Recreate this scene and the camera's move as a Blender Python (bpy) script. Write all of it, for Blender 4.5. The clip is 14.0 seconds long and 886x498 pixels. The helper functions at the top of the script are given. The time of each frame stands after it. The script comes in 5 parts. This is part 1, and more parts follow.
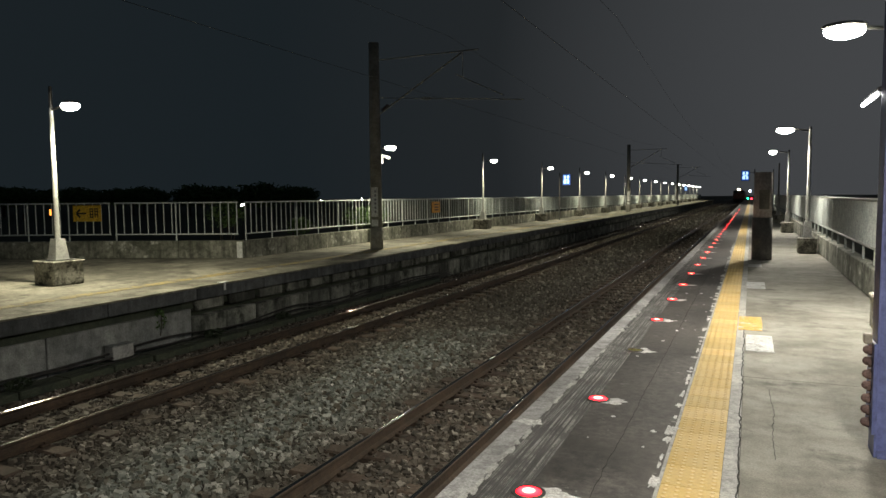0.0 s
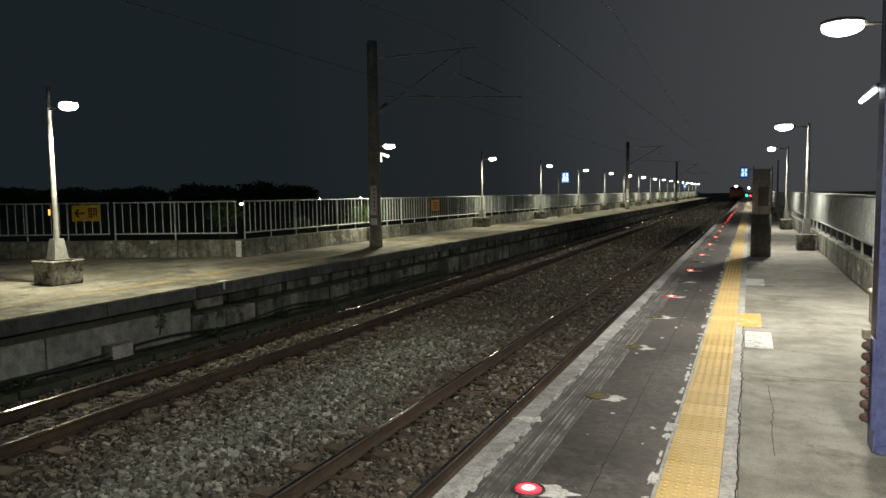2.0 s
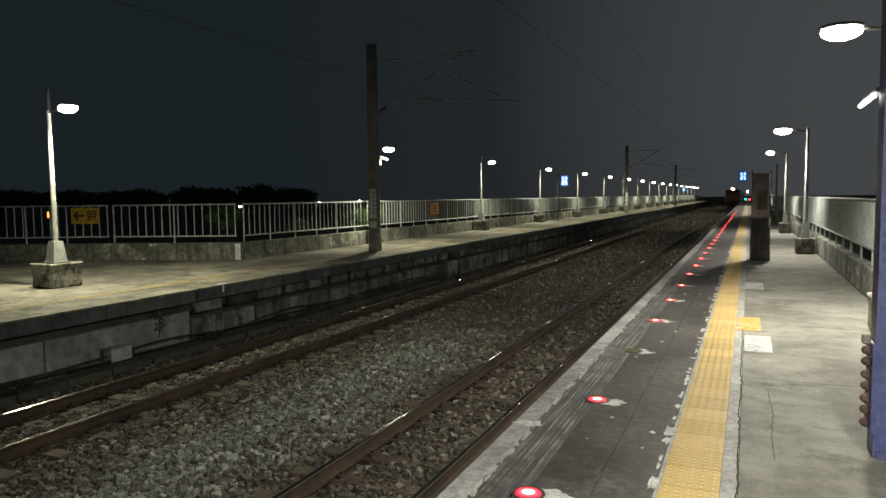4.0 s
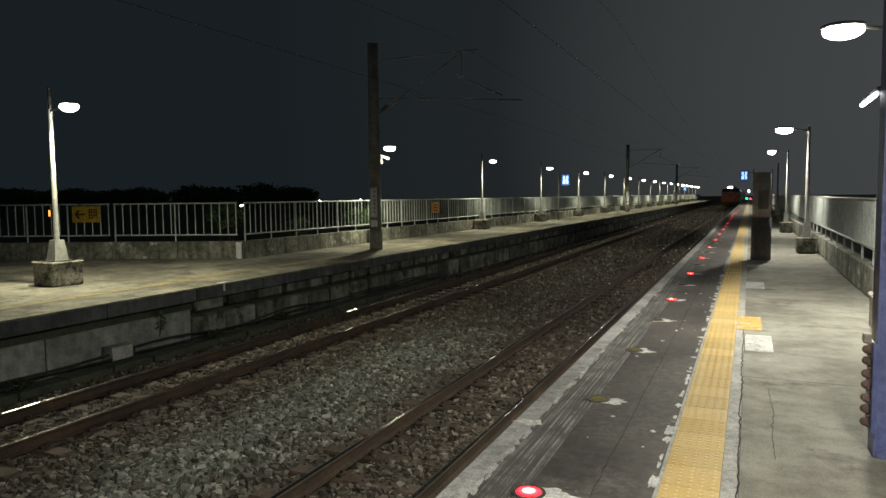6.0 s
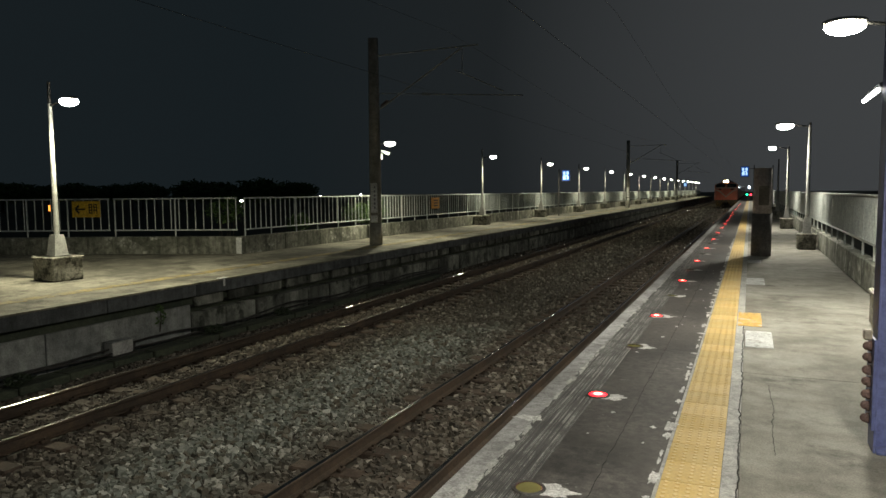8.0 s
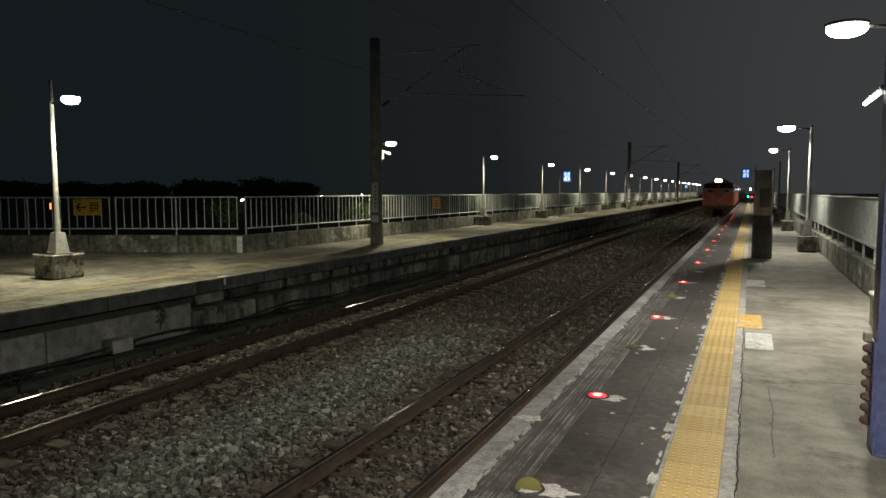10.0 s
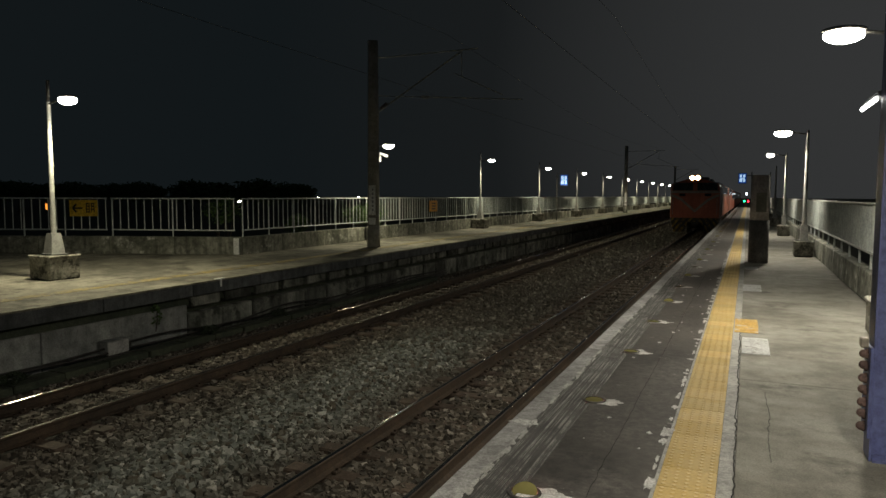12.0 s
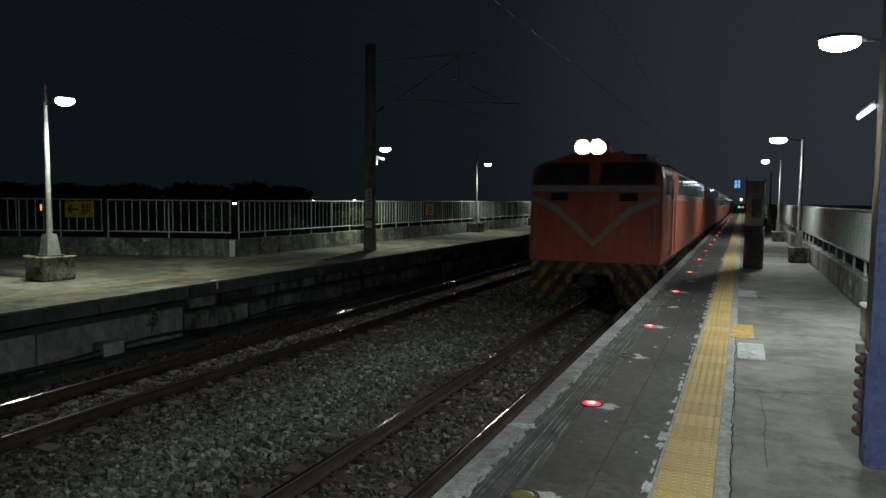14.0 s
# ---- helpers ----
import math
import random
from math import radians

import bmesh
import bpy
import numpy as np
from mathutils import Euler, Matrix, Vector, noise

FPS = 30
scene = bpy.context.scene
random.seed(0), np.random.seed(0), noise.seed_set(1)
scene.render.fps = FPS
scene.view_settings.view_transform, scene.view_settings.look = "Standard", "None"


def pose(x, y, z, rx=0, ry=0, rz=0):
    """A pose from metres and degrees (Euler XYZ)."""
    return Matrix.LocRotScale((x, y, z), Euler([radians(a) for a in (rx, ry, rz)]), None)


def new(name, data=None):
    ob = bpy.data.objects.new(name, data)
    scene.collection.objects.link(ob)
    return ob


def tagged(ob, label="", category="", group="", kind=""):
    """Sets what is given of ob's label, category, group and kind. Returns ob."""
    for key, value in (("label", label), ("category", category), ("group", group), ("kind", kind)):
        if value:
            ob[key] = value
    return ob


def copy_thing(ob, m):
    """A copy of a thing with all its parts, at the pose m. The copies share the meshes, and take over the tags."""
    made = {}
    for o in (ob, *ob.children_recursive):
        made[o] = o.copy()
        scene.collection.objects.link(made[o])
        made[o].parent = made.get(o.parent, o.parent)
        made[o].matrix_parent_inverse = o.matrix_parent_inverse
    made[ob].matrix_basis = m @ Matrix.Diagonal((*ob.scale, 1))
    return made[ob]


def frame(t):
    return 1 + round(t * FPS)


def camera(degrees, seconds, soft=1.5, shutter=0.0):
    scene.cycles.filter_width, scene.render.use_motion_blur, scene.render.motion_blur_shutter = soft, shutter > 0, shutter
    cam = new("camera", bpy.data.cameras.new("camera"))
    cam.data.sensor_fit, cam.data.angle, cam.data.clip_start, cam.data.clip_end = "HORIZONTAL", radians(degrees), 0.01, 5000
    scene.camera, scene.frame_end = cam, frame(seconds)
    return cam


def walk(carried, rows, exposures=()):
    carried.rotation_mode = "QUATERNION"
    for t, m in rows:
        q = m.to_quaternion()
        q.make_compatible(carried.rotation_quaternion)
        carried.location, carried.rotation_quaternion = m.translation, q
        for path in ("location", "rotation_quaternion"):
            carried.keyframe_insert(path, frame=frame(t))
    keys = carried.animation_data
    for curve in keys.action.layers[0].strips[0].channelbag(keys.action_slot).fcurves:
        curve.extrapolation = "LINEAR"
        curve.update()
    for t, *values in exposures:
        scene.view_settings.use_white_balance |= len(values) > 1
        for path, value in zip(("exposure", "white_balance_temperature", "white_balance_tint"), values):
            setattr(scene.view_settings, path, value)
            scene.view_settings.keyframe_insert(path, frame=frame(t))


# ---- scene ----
# ---- camera and its path ----
cam = camera(65.45, 14.0, soft=1.5, shutter=0.5)
PATH = [
    (0, -0, 0, 1.56, 85.64, 0.521, 24.004),
    (0.5, -0.001, -0, 1.559, 85.62, 0.465, 24.067),
    (1, -0.002, -0.002, 1.563, 85.543, 0.586, 24.098),
    (1.5, 0.001, 0.001, 1.557, 85.484, 0.719, 24.1),
    (2, 0.003, 0, 1.557, 85.498, 0.766, 23.925),
    (2.5, 0.004, -0.003, 1.558, 85.628, 0.742, 23.875),
    (3, 0.002, -0.001, 1.562, 85.725, 0.716, 23.867),
    (5.5, -0.006, -0.002, 1.559, 85.744, 0.564, 23.878),
    (6, -0.002, -0.003, 1.56, 85.674, 0.597, 23.93),
    (6.5, -0.002, 0.005, 1.559, 85.537, 0.713, 23.937),
    (7, -0.004, 0.006, 1.559, 85.488, 0.643, 23.942),
    (7.5, -0.006, 0.005, 1.559, 85.409, 0.612, 23.925),
    (8, -0.007, 0.003, 1.56, 85.301, 0.501, 23.942),
    (10.5, -0.004, 0, 1.557, 85.347, 0.138, 24.03),
    (11, -0.005, -0, 1.56, 85.393, 0.207, 24.066),
    (11.5, -0.007, -0.003, 1.561, 85.5, 0.059, 23.922),
    (12, -0.012, 0.003, 1.56, 85.557, -0.178, 23.776),
    (12.5, -0.013, -0.001, 1.557, 85.526, -0.358, 23.555),
    (13, -0.016, -0.007, 1.557, 85.522, -0.266, 23.446),
    (13.5, -0.023, -0.012, 1.56, 85.681, -0.486, 23.492),
    (14, -0.029, -0.024, 1.561, 85.86, -0.594, 23.415),
]
EXPOSURES = [(0.0, 0.0, 6500, 10), (3.0, 0.0, 6450, 9), (5.5, -0.12, 6500, 6), (8.0, -0.25, 6550, 7), (10.5, -0.58, 6700, 9),
             (11.5, -0.78, 6800, 9), (12.5, -1.0, 6850, 8), (13.4, -1.7, 6500, 7), (14.0, -1.15, 5500, -2)]
walk(cam, [(t, pose(*p)) for t, *p in PATH], EXPOSURES)

# ---- levels of the place ----
Z_LEFT = -0.12        # top of the far platform
Z_RAIL = -1.05        # top of the rails
Z_BED = -1.27         # ballast
Z_LAND = -2.35        # land outside the raised station
TRACK_NEAR, TRACK_FAR = -3.2, -7.84
EDGE_NEAR, EDGE_FAR = -1.47, -9.60
END = 210.0           # far end of the platforms

# ---- sky ----
world = bpy.data.worlds.new("night_sky")
scene.world = world
world.use_nodes = True
wn, wl = world.node_tree.nodes, world.node_tree.links
w_co = wn.new("ShaderNodeTexCoord")
w_dot = wn.new("ShaderNodeVectorMath")
w_dot.operation = "DOT_PRODUCT"
w_dot.inputs[1].default_value = (0.25, 0.93, 0.12)
w_ramp = wn.new("ShaderNodeValToRGB")
w_ramp.color_ramp.elements[0].position, w_ramp.color_ramp.elements[0].color = 0.60, (0.0105, 0.0150, 0.0180, 1)
w_ramp.color_ramp.elements[1].position, w_ramp.color_ramp.elements[1].color = 0.99, (0.064, 0.067, 0.071, 1)
w_mid = w_ramp.color_ramp.elements.new(0.80)
w_mid.color = (0.0165, 0.0195, 0.0215, 1)
wl.new(w_co.outputs["Generated"], w_dot.inputs[0])
wl.new(w_dot.outputs["Value"], w_ramp.inputs[0])
wl.new(w_ramp.outputs[0], wn["Background"].inputs[0])
wn["Background"].inputs[1].default_value = 1.0

LAMP_LEFT_W, LAMP_RIGHT_W, LAMP_ROW_W = 980.0, 980.0, 680.0
LAMP_LEFT_COLOUR, LAMP_RIGHT_COLOUR = (1.0, 0.93, 0.66), (1.0, 0.94, 0.80)


# ---- materials ----
def nodes_of(name):
    m = bpy.data.materials.new(name)
    m.use_nodes = True
    n = m.node_tree.nodes
    return m, n, m.node_tree.links, n["Principled BSDF"]


def put(links, target, value):
    if isinstance(value, (int, float)):
        target.default_value = value
    else:
        links.new(value, target)


def noise_of(n, l, co, scale, detail=4, rough=0.55):
    x = n.new("ShaderNodeTexNoise")
    x.inputs["Scale"].default_value, x.inputs["Detail"].default_value, x.inputs["Roughness"].default_value = scale, detail, rough
    l.new(co, x.inputs["Vector"])
    return x.outputs["Fac"]


def ramp_of(n, l, fac, stops):
    r = n.new("ShaderNodeValToRGB")
    e = r.color_ramp.elements
    while len(e) < len(stops):
        e.new(0.5)
    for i, (p, c) in enumerate(stops):
        e[i].position, e[i].color = p, (*c, 1) if len(c) == 3 else c
    l.new(fac, r.inputs[0])
    return r.outputs[0]


def mix_of(n, l, fac, a, b, kind="MIX"):
    m = n.new("ShaderNodeMix")
    m.data_type, m.blend_type = "RGBA", kind
    put(l, m.inputs[0], fac)
    for sock, v in ((m.inputs[6], a), (m.inputs[7], b)):
        if isinstance(v, tuple):
            sock.default_value = (*v, 1)
        else:
            l.new(v, sock)
    return m.outputs[2]


def math_of(n, l, op, a, b=0.0):
    m = n.new("ShaderNodeMath")
    m.operation = op
    put(l, m.inputs[0], a)
    put(l, m.inputs[1], b)
    return m.outputs[0]


def bump_of(n, l, p, height, strength=0.3, dist=0.01):
    b = n.new("ShaderNodeBump")
    b.inputs["Strength"].default_value, b.inputs["Distance"].default_value = strength, dist
    l.new(height, b.inputs["Height"])
    l.new(b.outputs[0], p.inputs["Normal"])


def coords(n, l, vary=False):
    """Object coordinates, shifted from piece to piece where vary is set."""
    c = n.new("ShaderNodeTexCoord").outputs["Object"]
    if not vary:
        return c, None
    o = n.new("ShaderNodeObjectInfo").outputs["Random"]
    k = n.new("ShaderNodeVectorMath")
    k.operation = "ADD"
    l.new(c, k.inputs[0])
    l.new(math_of(n, l, "MULTIPLY", o, 37.0), k.inputs[1])
    return k.outputs[0], o


def weathered(name, dark, light, stain, rough=0.85, grain=60.0, blotch=1.2, stain_at=0.62, bump=0.4, metal=0.0, vary=False, random_tone=0.0, streak=0.0, mottle=0.5, speck=0.5):
    """Two colours mixed at a large scale, fine grain over them, stains of a third colour."""
    m, n, l, p = nodes_of(name)
    co, rnd = coords(n, l, vary)
    big = noise_of(n, l, co, blotch, 6, 0.65)
    fine = noise_of(n, l, co, grain, 3, 0.6)
    st = noise_of(n, l, co, blotch * 2.3, 7, 0.7)
    c = ramp_of(n, l, big, [(0.40, dark), (0.60, light)])
    c = mix_of(n, l, ramp_of(n, l, st, [(stain_at, (0, 0, 0)), (stain_at + 0.1, (1, 1, 1))]), c, stain)
    mid = noise_of(n, l, co, blotch * 7.5, 6, 0.7)
    c = mix_of(n, l, mottle, c, ramp_of(n, l, mid, [(0.38, (0.5, 0.5, 0.5)), (0.5, (1.0, 1.0, 1.0)), (0.63, (1.35, 1.35, 1.35))]), "MULTIPLY")
    if streak:
        sc = n.new("ShaderNodeVectorMath")
        sc.operation = "MULTIPLY"
        sc.inputs[1].default_value = (1.0, 1.0, 0.12)
        l.new(co, sc.inputs[0])
        run = noise_of(n, l, sc.outputs[0], 4.5, 6, 0.7)
        c = mix_of(n, l, streak, c, ramp_of(n, l, run, [(0.36, (0.30, 0.31, 0.28)), (0.5, (0.9, 0.9, 0.88)), (0.66, (1.5, 1.5, 1.45))]), "MULTIPLY")
    c = mix_of(n, l, speck, c, ramp_of(n, l, fine, [(0.38, (0.55, 0.55, 0.55)), (0.62, (1.4, 1.4, 1.4))]), "MULTIPLY")
    if random_tone and rnd is not None:
        c = mix_of(n, l, 1.0, c, ramp_of(n, l, rnd, [(0, (1 - random_tone,) * 3), (1, (1 + random_tone,) * 3)]), "MULTIPLY")
    l.new(c, p.inputs["Base Color"])
    l.new(math_of(n, l, "ADD", math_of(n, l, "MULTIPLY", big, 0.2), rough - 0.1), p.inputs["Roughness"])
    p.inputs["Metallic"].default_value = metal
    bump_of(n, l, p, fine, bump, 0.004)
    return m


def glowing(name, colour, strength):
    m, n, l, p = nodes_of(name)
    p.inputs["Base Color"].default_value = (*colour, 1)
    p.inputs["Emission Color"].default_value = (*colour, 1)
    p.inputs["Emission Strength"].default_value = strength
    return m


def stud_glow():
    """Red signal lens, its glow painted from a hot middle to a dark red rim."""
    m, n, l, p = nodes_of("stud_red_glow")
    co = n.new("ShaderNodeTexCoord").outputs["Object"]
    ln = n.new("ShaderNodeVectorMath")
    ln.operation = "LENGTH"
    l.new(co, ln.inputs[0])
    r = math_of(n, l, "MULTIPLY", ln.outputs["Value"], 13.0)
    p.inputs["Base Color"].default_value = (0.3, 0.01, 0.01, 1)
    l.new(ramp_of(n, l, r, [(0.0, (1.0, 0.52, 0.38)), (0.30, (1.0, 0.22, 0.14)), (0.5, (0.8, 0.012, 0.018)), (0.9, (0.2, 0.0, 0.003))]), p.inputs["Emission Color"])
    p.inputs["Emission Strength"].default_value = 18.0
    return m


def glass_dark(name, colour, rough=0.06):
    m, n, l, p = nodes_of(name)
    co, _ = coords(n, l)
    dirt = noise_of(n, l, co, 3.0, 5)
    l.new(ramp_of(n, l, dirt, [(0.3, colour), (0.8, tuple(min(1, c * 2 + 0.01) for c in colour))]), p.inputs["Base Color"])
    l.new(math_of(n, l, "ADD", math_of(n, l, "MULTIPLY", dirt, 0.12), rough - 0.04), p.inputs["Roughness"])
    p.inputs["Specular IOR Level"].default_value = 0.7
    return m


def stone_material(name):
    """Crushed stone: each stone its own tone, browner along the rails where brake dust lies."""
    m, n, l, p = nodes_of(name)
    co, _ = coords(n, l)
    isl = n.new("ShaderNodeNewGeometry").outputs["Random Per Island"]
    tone = ramp_of(n, l, isl, [(0.0, (0.065, 0.066, 0.055)), (0.2, (0.12, 0.104, 0.078)), (0.4, (0.145, 0.157, 0.138)), (0.8, (0.225, 0.240, 0.216)), (1.0, (0.44, 0.44, 0.40))])
    rust = ramp_of(n, l, isl, [(0.0, (0.036, 0.031, 0.025)), (0.5, (0.088, 0.074, 0.058)), (0.85, (0.145, 0.126, 0.102)), (1.0, (0.30, 0.275, 0.235))])
    sep = n.new("ShaderNodeSeparateXYZ")
    l.new(co, sep.inputs[0])
    near = math_of(n, l, "ABSOLUTE", math_of(n, l, "SUBTRACT", sep.outputs[0], TRACK_NEAR))
    far = math_of(n, l, "ABSOLUTE", math_of(n, l, "SUBTRACT", sep.outputs[0], TRACK_FAR))
    d = math_of(n, l, "MINIMUM", math_of(n, l, "MULTIPLY", near, 1.5), far)
    d = math_of(n, l, "ADD", d, math_of(n, l, "MULTIPLY", noise_of(n, l, co, 0.8, 5), 1.6))
    c = mix_of(n, l, ramp_of(n, l, math_of(n, l, "MULTIPLY", d, 0.3), [(0.62, (1, 1, 1)), (0.95, (0, 0, 0))]), tone, rust)
    # past the heap of fresh stone the old ballast lies brown with dust
    along = math_of(n, l, "ADD", sep.outputs[1], math_of(n, l, "MULTIPLY", noise_of(n, l, co, 0.7, 5), 5.0))
    c = mix_of(n, l, ramp_of(n, l, math_of(n, l, "MULTIPLY", along, 0.05), [(0.73, (0, 0, 0)), (0.79, (0.8, 0.8, 0.8))]), c, rust)
    fine = noise_of(n, l, co, 90.0, 3)
    c = mix_of(n, l, 0.6, c, ramp_of(n, l, fine, [(0.3, (0.6, 0.6, 0.6)), (0.7, (1.25, 1.25, 1.25))]), "MULTIPLY")
    l.new(c, p.inputs["Base Color"])
    p.inputs["Roughness"].default_value = 0.85
    bump_of(n, l, p, fine, 0.4, 0.004)
    return m


def rail_steel():
    """Polished running head, rusted flanks: metal where the face looks up at the running level."""
    m, n, l, p = nodes_of("rail_head_steel")
    co, _ = coords(n, l)
    f = noise_of(n, l, co, 25.0, 4)
    l.new(ramp_of(n, l, f, [(0.4, (0.42, 0.38, 0.33)), (0.6, (0.64, 0.60, 0.55))]), p.inputs["Base Color"])
    p.inputs["Metallic"].default_value = 1.0
    l.new(math_of(n, l, "ADD", math_of(n, l, "MULTIPLY", f, 0.10), 0.12), p.inputs["Roughness"])
    return m


def asphalt_near():
    """Worn dark screed of the platform with pale scraped spots."""
    m, n, l, p = nodes_of("dark_platform_screed")
    co, _ = coords(n, l)
    big = noise_of(n, l, co, 1.1, 6, 0.65)
    fine = noise_of(n, l, co, 110.0, 3)
    spots = noise_of(n, l, co, 5.0, 8, 0.7)
    dirt = noise_of(n, l, co, 0.45, 5, 0.6)
    c = ramp_of(n, l, big, [(0.40, (0.032, 0.030, 0.029)), (0.60, (0.078, 0.072, 0.069))])
    c = mix_of(n, l, 0.7, c, ramp_of(n, l, noise_of(n, l, co, 14.0, 6, 0.72), [(0.40, (0.45, 0.45, 0.45)), (0.5, (1, 1, 1)), (0.61, (1.7, 1.65, 1.6))]), "MULTIPLY")
    c = mix_of(n, l, ramp_of(n, l, dirt, [(0.46, (0, 0, 0)), (0.62, (0.55, 0.55, 0.55))]), c, (0.102, 0.092, 0.084))
    c = mix_of(n, l, ramp_of(n, l, spots, [(0.635, (0, 0, 0)), (0.68, (0.75, 0.75, 0.75))]), c, (0.30, 0.29, 0.28))
    c = mix_of(n, l, 0.6, c, ramp_of(n, l, fine, [(0.3, (0.6, 0.6, 0.6)), (0.7, (1.3, 1.3, 1.3))]), "MULTIPLY")
    l.new(c, p.inputs["Base Color"])
    l.new(math_of(n, l, "ADD", math_of(n, l, "MULTIPLY", big, 0.35), 0.42), p.inputs["Roughness"])
    bump_of(n, l, p, math_of(n, l, "ADD", fine, math_of(n, l, "MULTIPLY", spots, 0.8)), 0.35, 0.004)
    return m


def tactile_yellow(name, base, worn):
    m, n, l, p = nodes_of(name)
    co, rnd = coords(n, l, True)
    big = noise_of(n, l, co, 5.0, 5, 0.6)
    fine = noise_of(n, l, co, 70.0, 3)
    c = ramp_of(n, l, big, [(0.3, base), (0.75, worn)])
    c = mix_of(n, l, 1.0, c, ramp_of(n, l, rnd, [(0, (0.85, 0.84, 0.8)), (1, (1.08, 1.06, 1.05))]), "MULTIPLY")
    c = mix_of(n, l, 0.45, c, ramp_of(n, l, fine, [(0.3, (0.7, 0.68, 0.65)), (0.7, (1.2, 1.2, 1.2))]), "MULTIPLY")
    l.new(c, p.inputs["Base Color"])
    p.inputs["Roughness"].default_value = 0.6
    bump_of(n, l, p, fine, 0.2, 0.003)
    return m


def grooved_material():
    """Ribbed dark band, its rib tops scraped pale in long broken lines."""
    m, n, l, p = nodes_of("grooved_strip")
    co, _ = coords(n, l)
    sc = n.new("ShaderNodeVectorMath")
    sc.operation = "MULTIPLY"
    sc.inputs[1].default_value = (1.0, 0.004, 1.0)
    l.new(co, sc.inputs[0])
    line = noise_of(n, l, sc.outputs[0], 150.0, 5, 0.65)
    gap = noise_of(n, l, co, 3.8, 8, 0.75)
    fine = noise_of(n, l, co, 150.0, 3)
    c = ramp_of(n, l, noise_of(n, l, co, 1.6, 5), [(0.35, (0.034, 0.034, 0.034)), (0.65, (0.07, 0.069, 0.068))])
    k = math_of(n, l, "MULTIPLY", ramp_of(n, l, line, [(0.50, (0, 0, 0)), (0.57, (1, 1, 1))]), ramp_of(n, l, gap, [(0.42, (0.12, 0.12, 0.12)), (0.54, (1, 1, 1))]))
    c = mix_of(n, l, k, c, (0.30, 0.296, 0.288))
    c = mix_of(n, l, 0.6, c, ramp_of(n, l, fine, [(0.3, (0.6, 0.6, 0.6)), (0.7, (1.3, 1.3, 1.3))]), "MULTIPLY")
    l.new(c, p.inputs["Base Color"])
    p.inputs["Roughness"].default_value = 0.75
    bump_of(n, l, p, math_of(n, l, "ADD", fine, line), 0.4, 0.004)
    return m


def hazard_stripes():
    m, n, l, p = nodes_of("hazard_stripe_paint")
    co, _ = coords(n, l)
    sep = n.new("ShaderNodeSeparateXYZ")
    l.new(co, sep.inputs[0])
    s = math_of(n, l, "ADD", math_of(n, l, "ABSOLUTE", sep.outputs[0]), math_of(n, l, "MULTIPLY", sep.outputs[2], 0.8))
    s = math_of(n, l, "FRACT", math_of(n, l, "MULTIPLY", s, 2.6))
    dirt = noise_of(n, l, co, 6.0, 5)
    c = ramp_of(n, l, s, [(0.49, (0.018, 0.018, 0.018)), (0.51, (0.34, 0.21, 0.02))])
    c = mix_of(n, l, ramp_of(n, l, dirt, [(0.33, (0.15, 0.15, 0.15)), (0.56, (0.95, 0.95, 0.95))]), c, (0.026, 0.023, 0.02))
    l.new(c, p.inputs["Base Color"])
    p.inputs["Roughness"].default_value = 0.65
    return m


CONCRETE = weathered("grey_concrete", (0.16, 0.152, 0.13), (0.30, 0.292, 0.262), (0.105, 0.10, 0.088), grain=95, blotch=0.55, stain_at=0.57, mottle=0.4, speck=0.38)
CONCRETE_PALE = weathered("pale_mortar", (0.30, 0.30, 0.295), (0.42, 0.42, 0.41), (0.22, 0.215, 0.21), grain=80, blotch=2.5, speck=0.35)
COPING = weathered("coping_concrete", (0.20, 0.20, 0.20), (0.33, 0.33, 0.335), (0.13, 0.128, 0.125), grain=80, blotch=1.6, stain_at=0.58, vary=True, random_tone=0.08, mottle=0.6, speck=0.5)
SCREED = asphalt_near()
GROOVED = grooved_material()
FAR_TOP = weathered("far_platform_surface", (0.11, 0.105, 0.085), (0.29, 0.275, 0.225), (0.08, 0.075, 0.06), grain=70, blotch=0.5, stain_at=0.54, mottle=0.65, speck=0.5)
LIP = weathered("dark_lip_concrete", (0.06, 0.066, 0.072), (0.11, 0.117, 0.125), (0.035, 0.04, 0.036), grain=60, blotch=0.8, vary=True, random_tone=0.15, streak=0.5)
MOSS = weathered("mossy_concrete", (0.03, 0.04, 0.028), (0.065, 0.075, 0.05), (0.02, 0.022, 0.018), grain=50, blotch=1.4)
PLASTER = weathered("stained_wall_plaster", (0.075, 0.08, 0.072), (0.23, 0.236, 0.215), (0.035, 0.04, 0.032), grain=60, blotch=0.9, stain_at=0.52, vary=True, random_tone=0.35, streak=0.7)
PLASTER_PALE = weathered("pale_wall_render", (0.19, 0.20, 0.205), (0.31, 0.32, 0.315), (0.09, 0.095, 0.09), grain=60, blotch=0.7, stain_at=0.64, vary=True, random_tone=0.1, streak=0.35)
PARAPET = weathered("mouldy_parapet_concrete", (0.13, 0.135, 0.112), (0.30, 0.302, 0.265), (0.58, 0.58, 0.54), grain=60, blotch=1.1, stain_at=0.57, vary=True, random_tone=0.3, streak=0.7, mottle=0.8, speck=0.5)
BLOCK = weathered("blotched_footing_concrete", (0.13, 0.125, 0.105), (0.33, 0.32, 0.28), (0.05, 0.048, 0.038), grain=60, blotch=2.2, stain_at=0.5, vary=True, mottle=0.8, speck=0.5)
GALVANISED = weathered("pale_grey_pole_paint", (0.27, 0.275, 0.265), (0.38, 0.385, 0.37), (0.2, 0.19, 0.17), rough=0.45, grain=120, blotch=4, stain_at=0.66, bump=0.1, vary=True, speck=0.2)
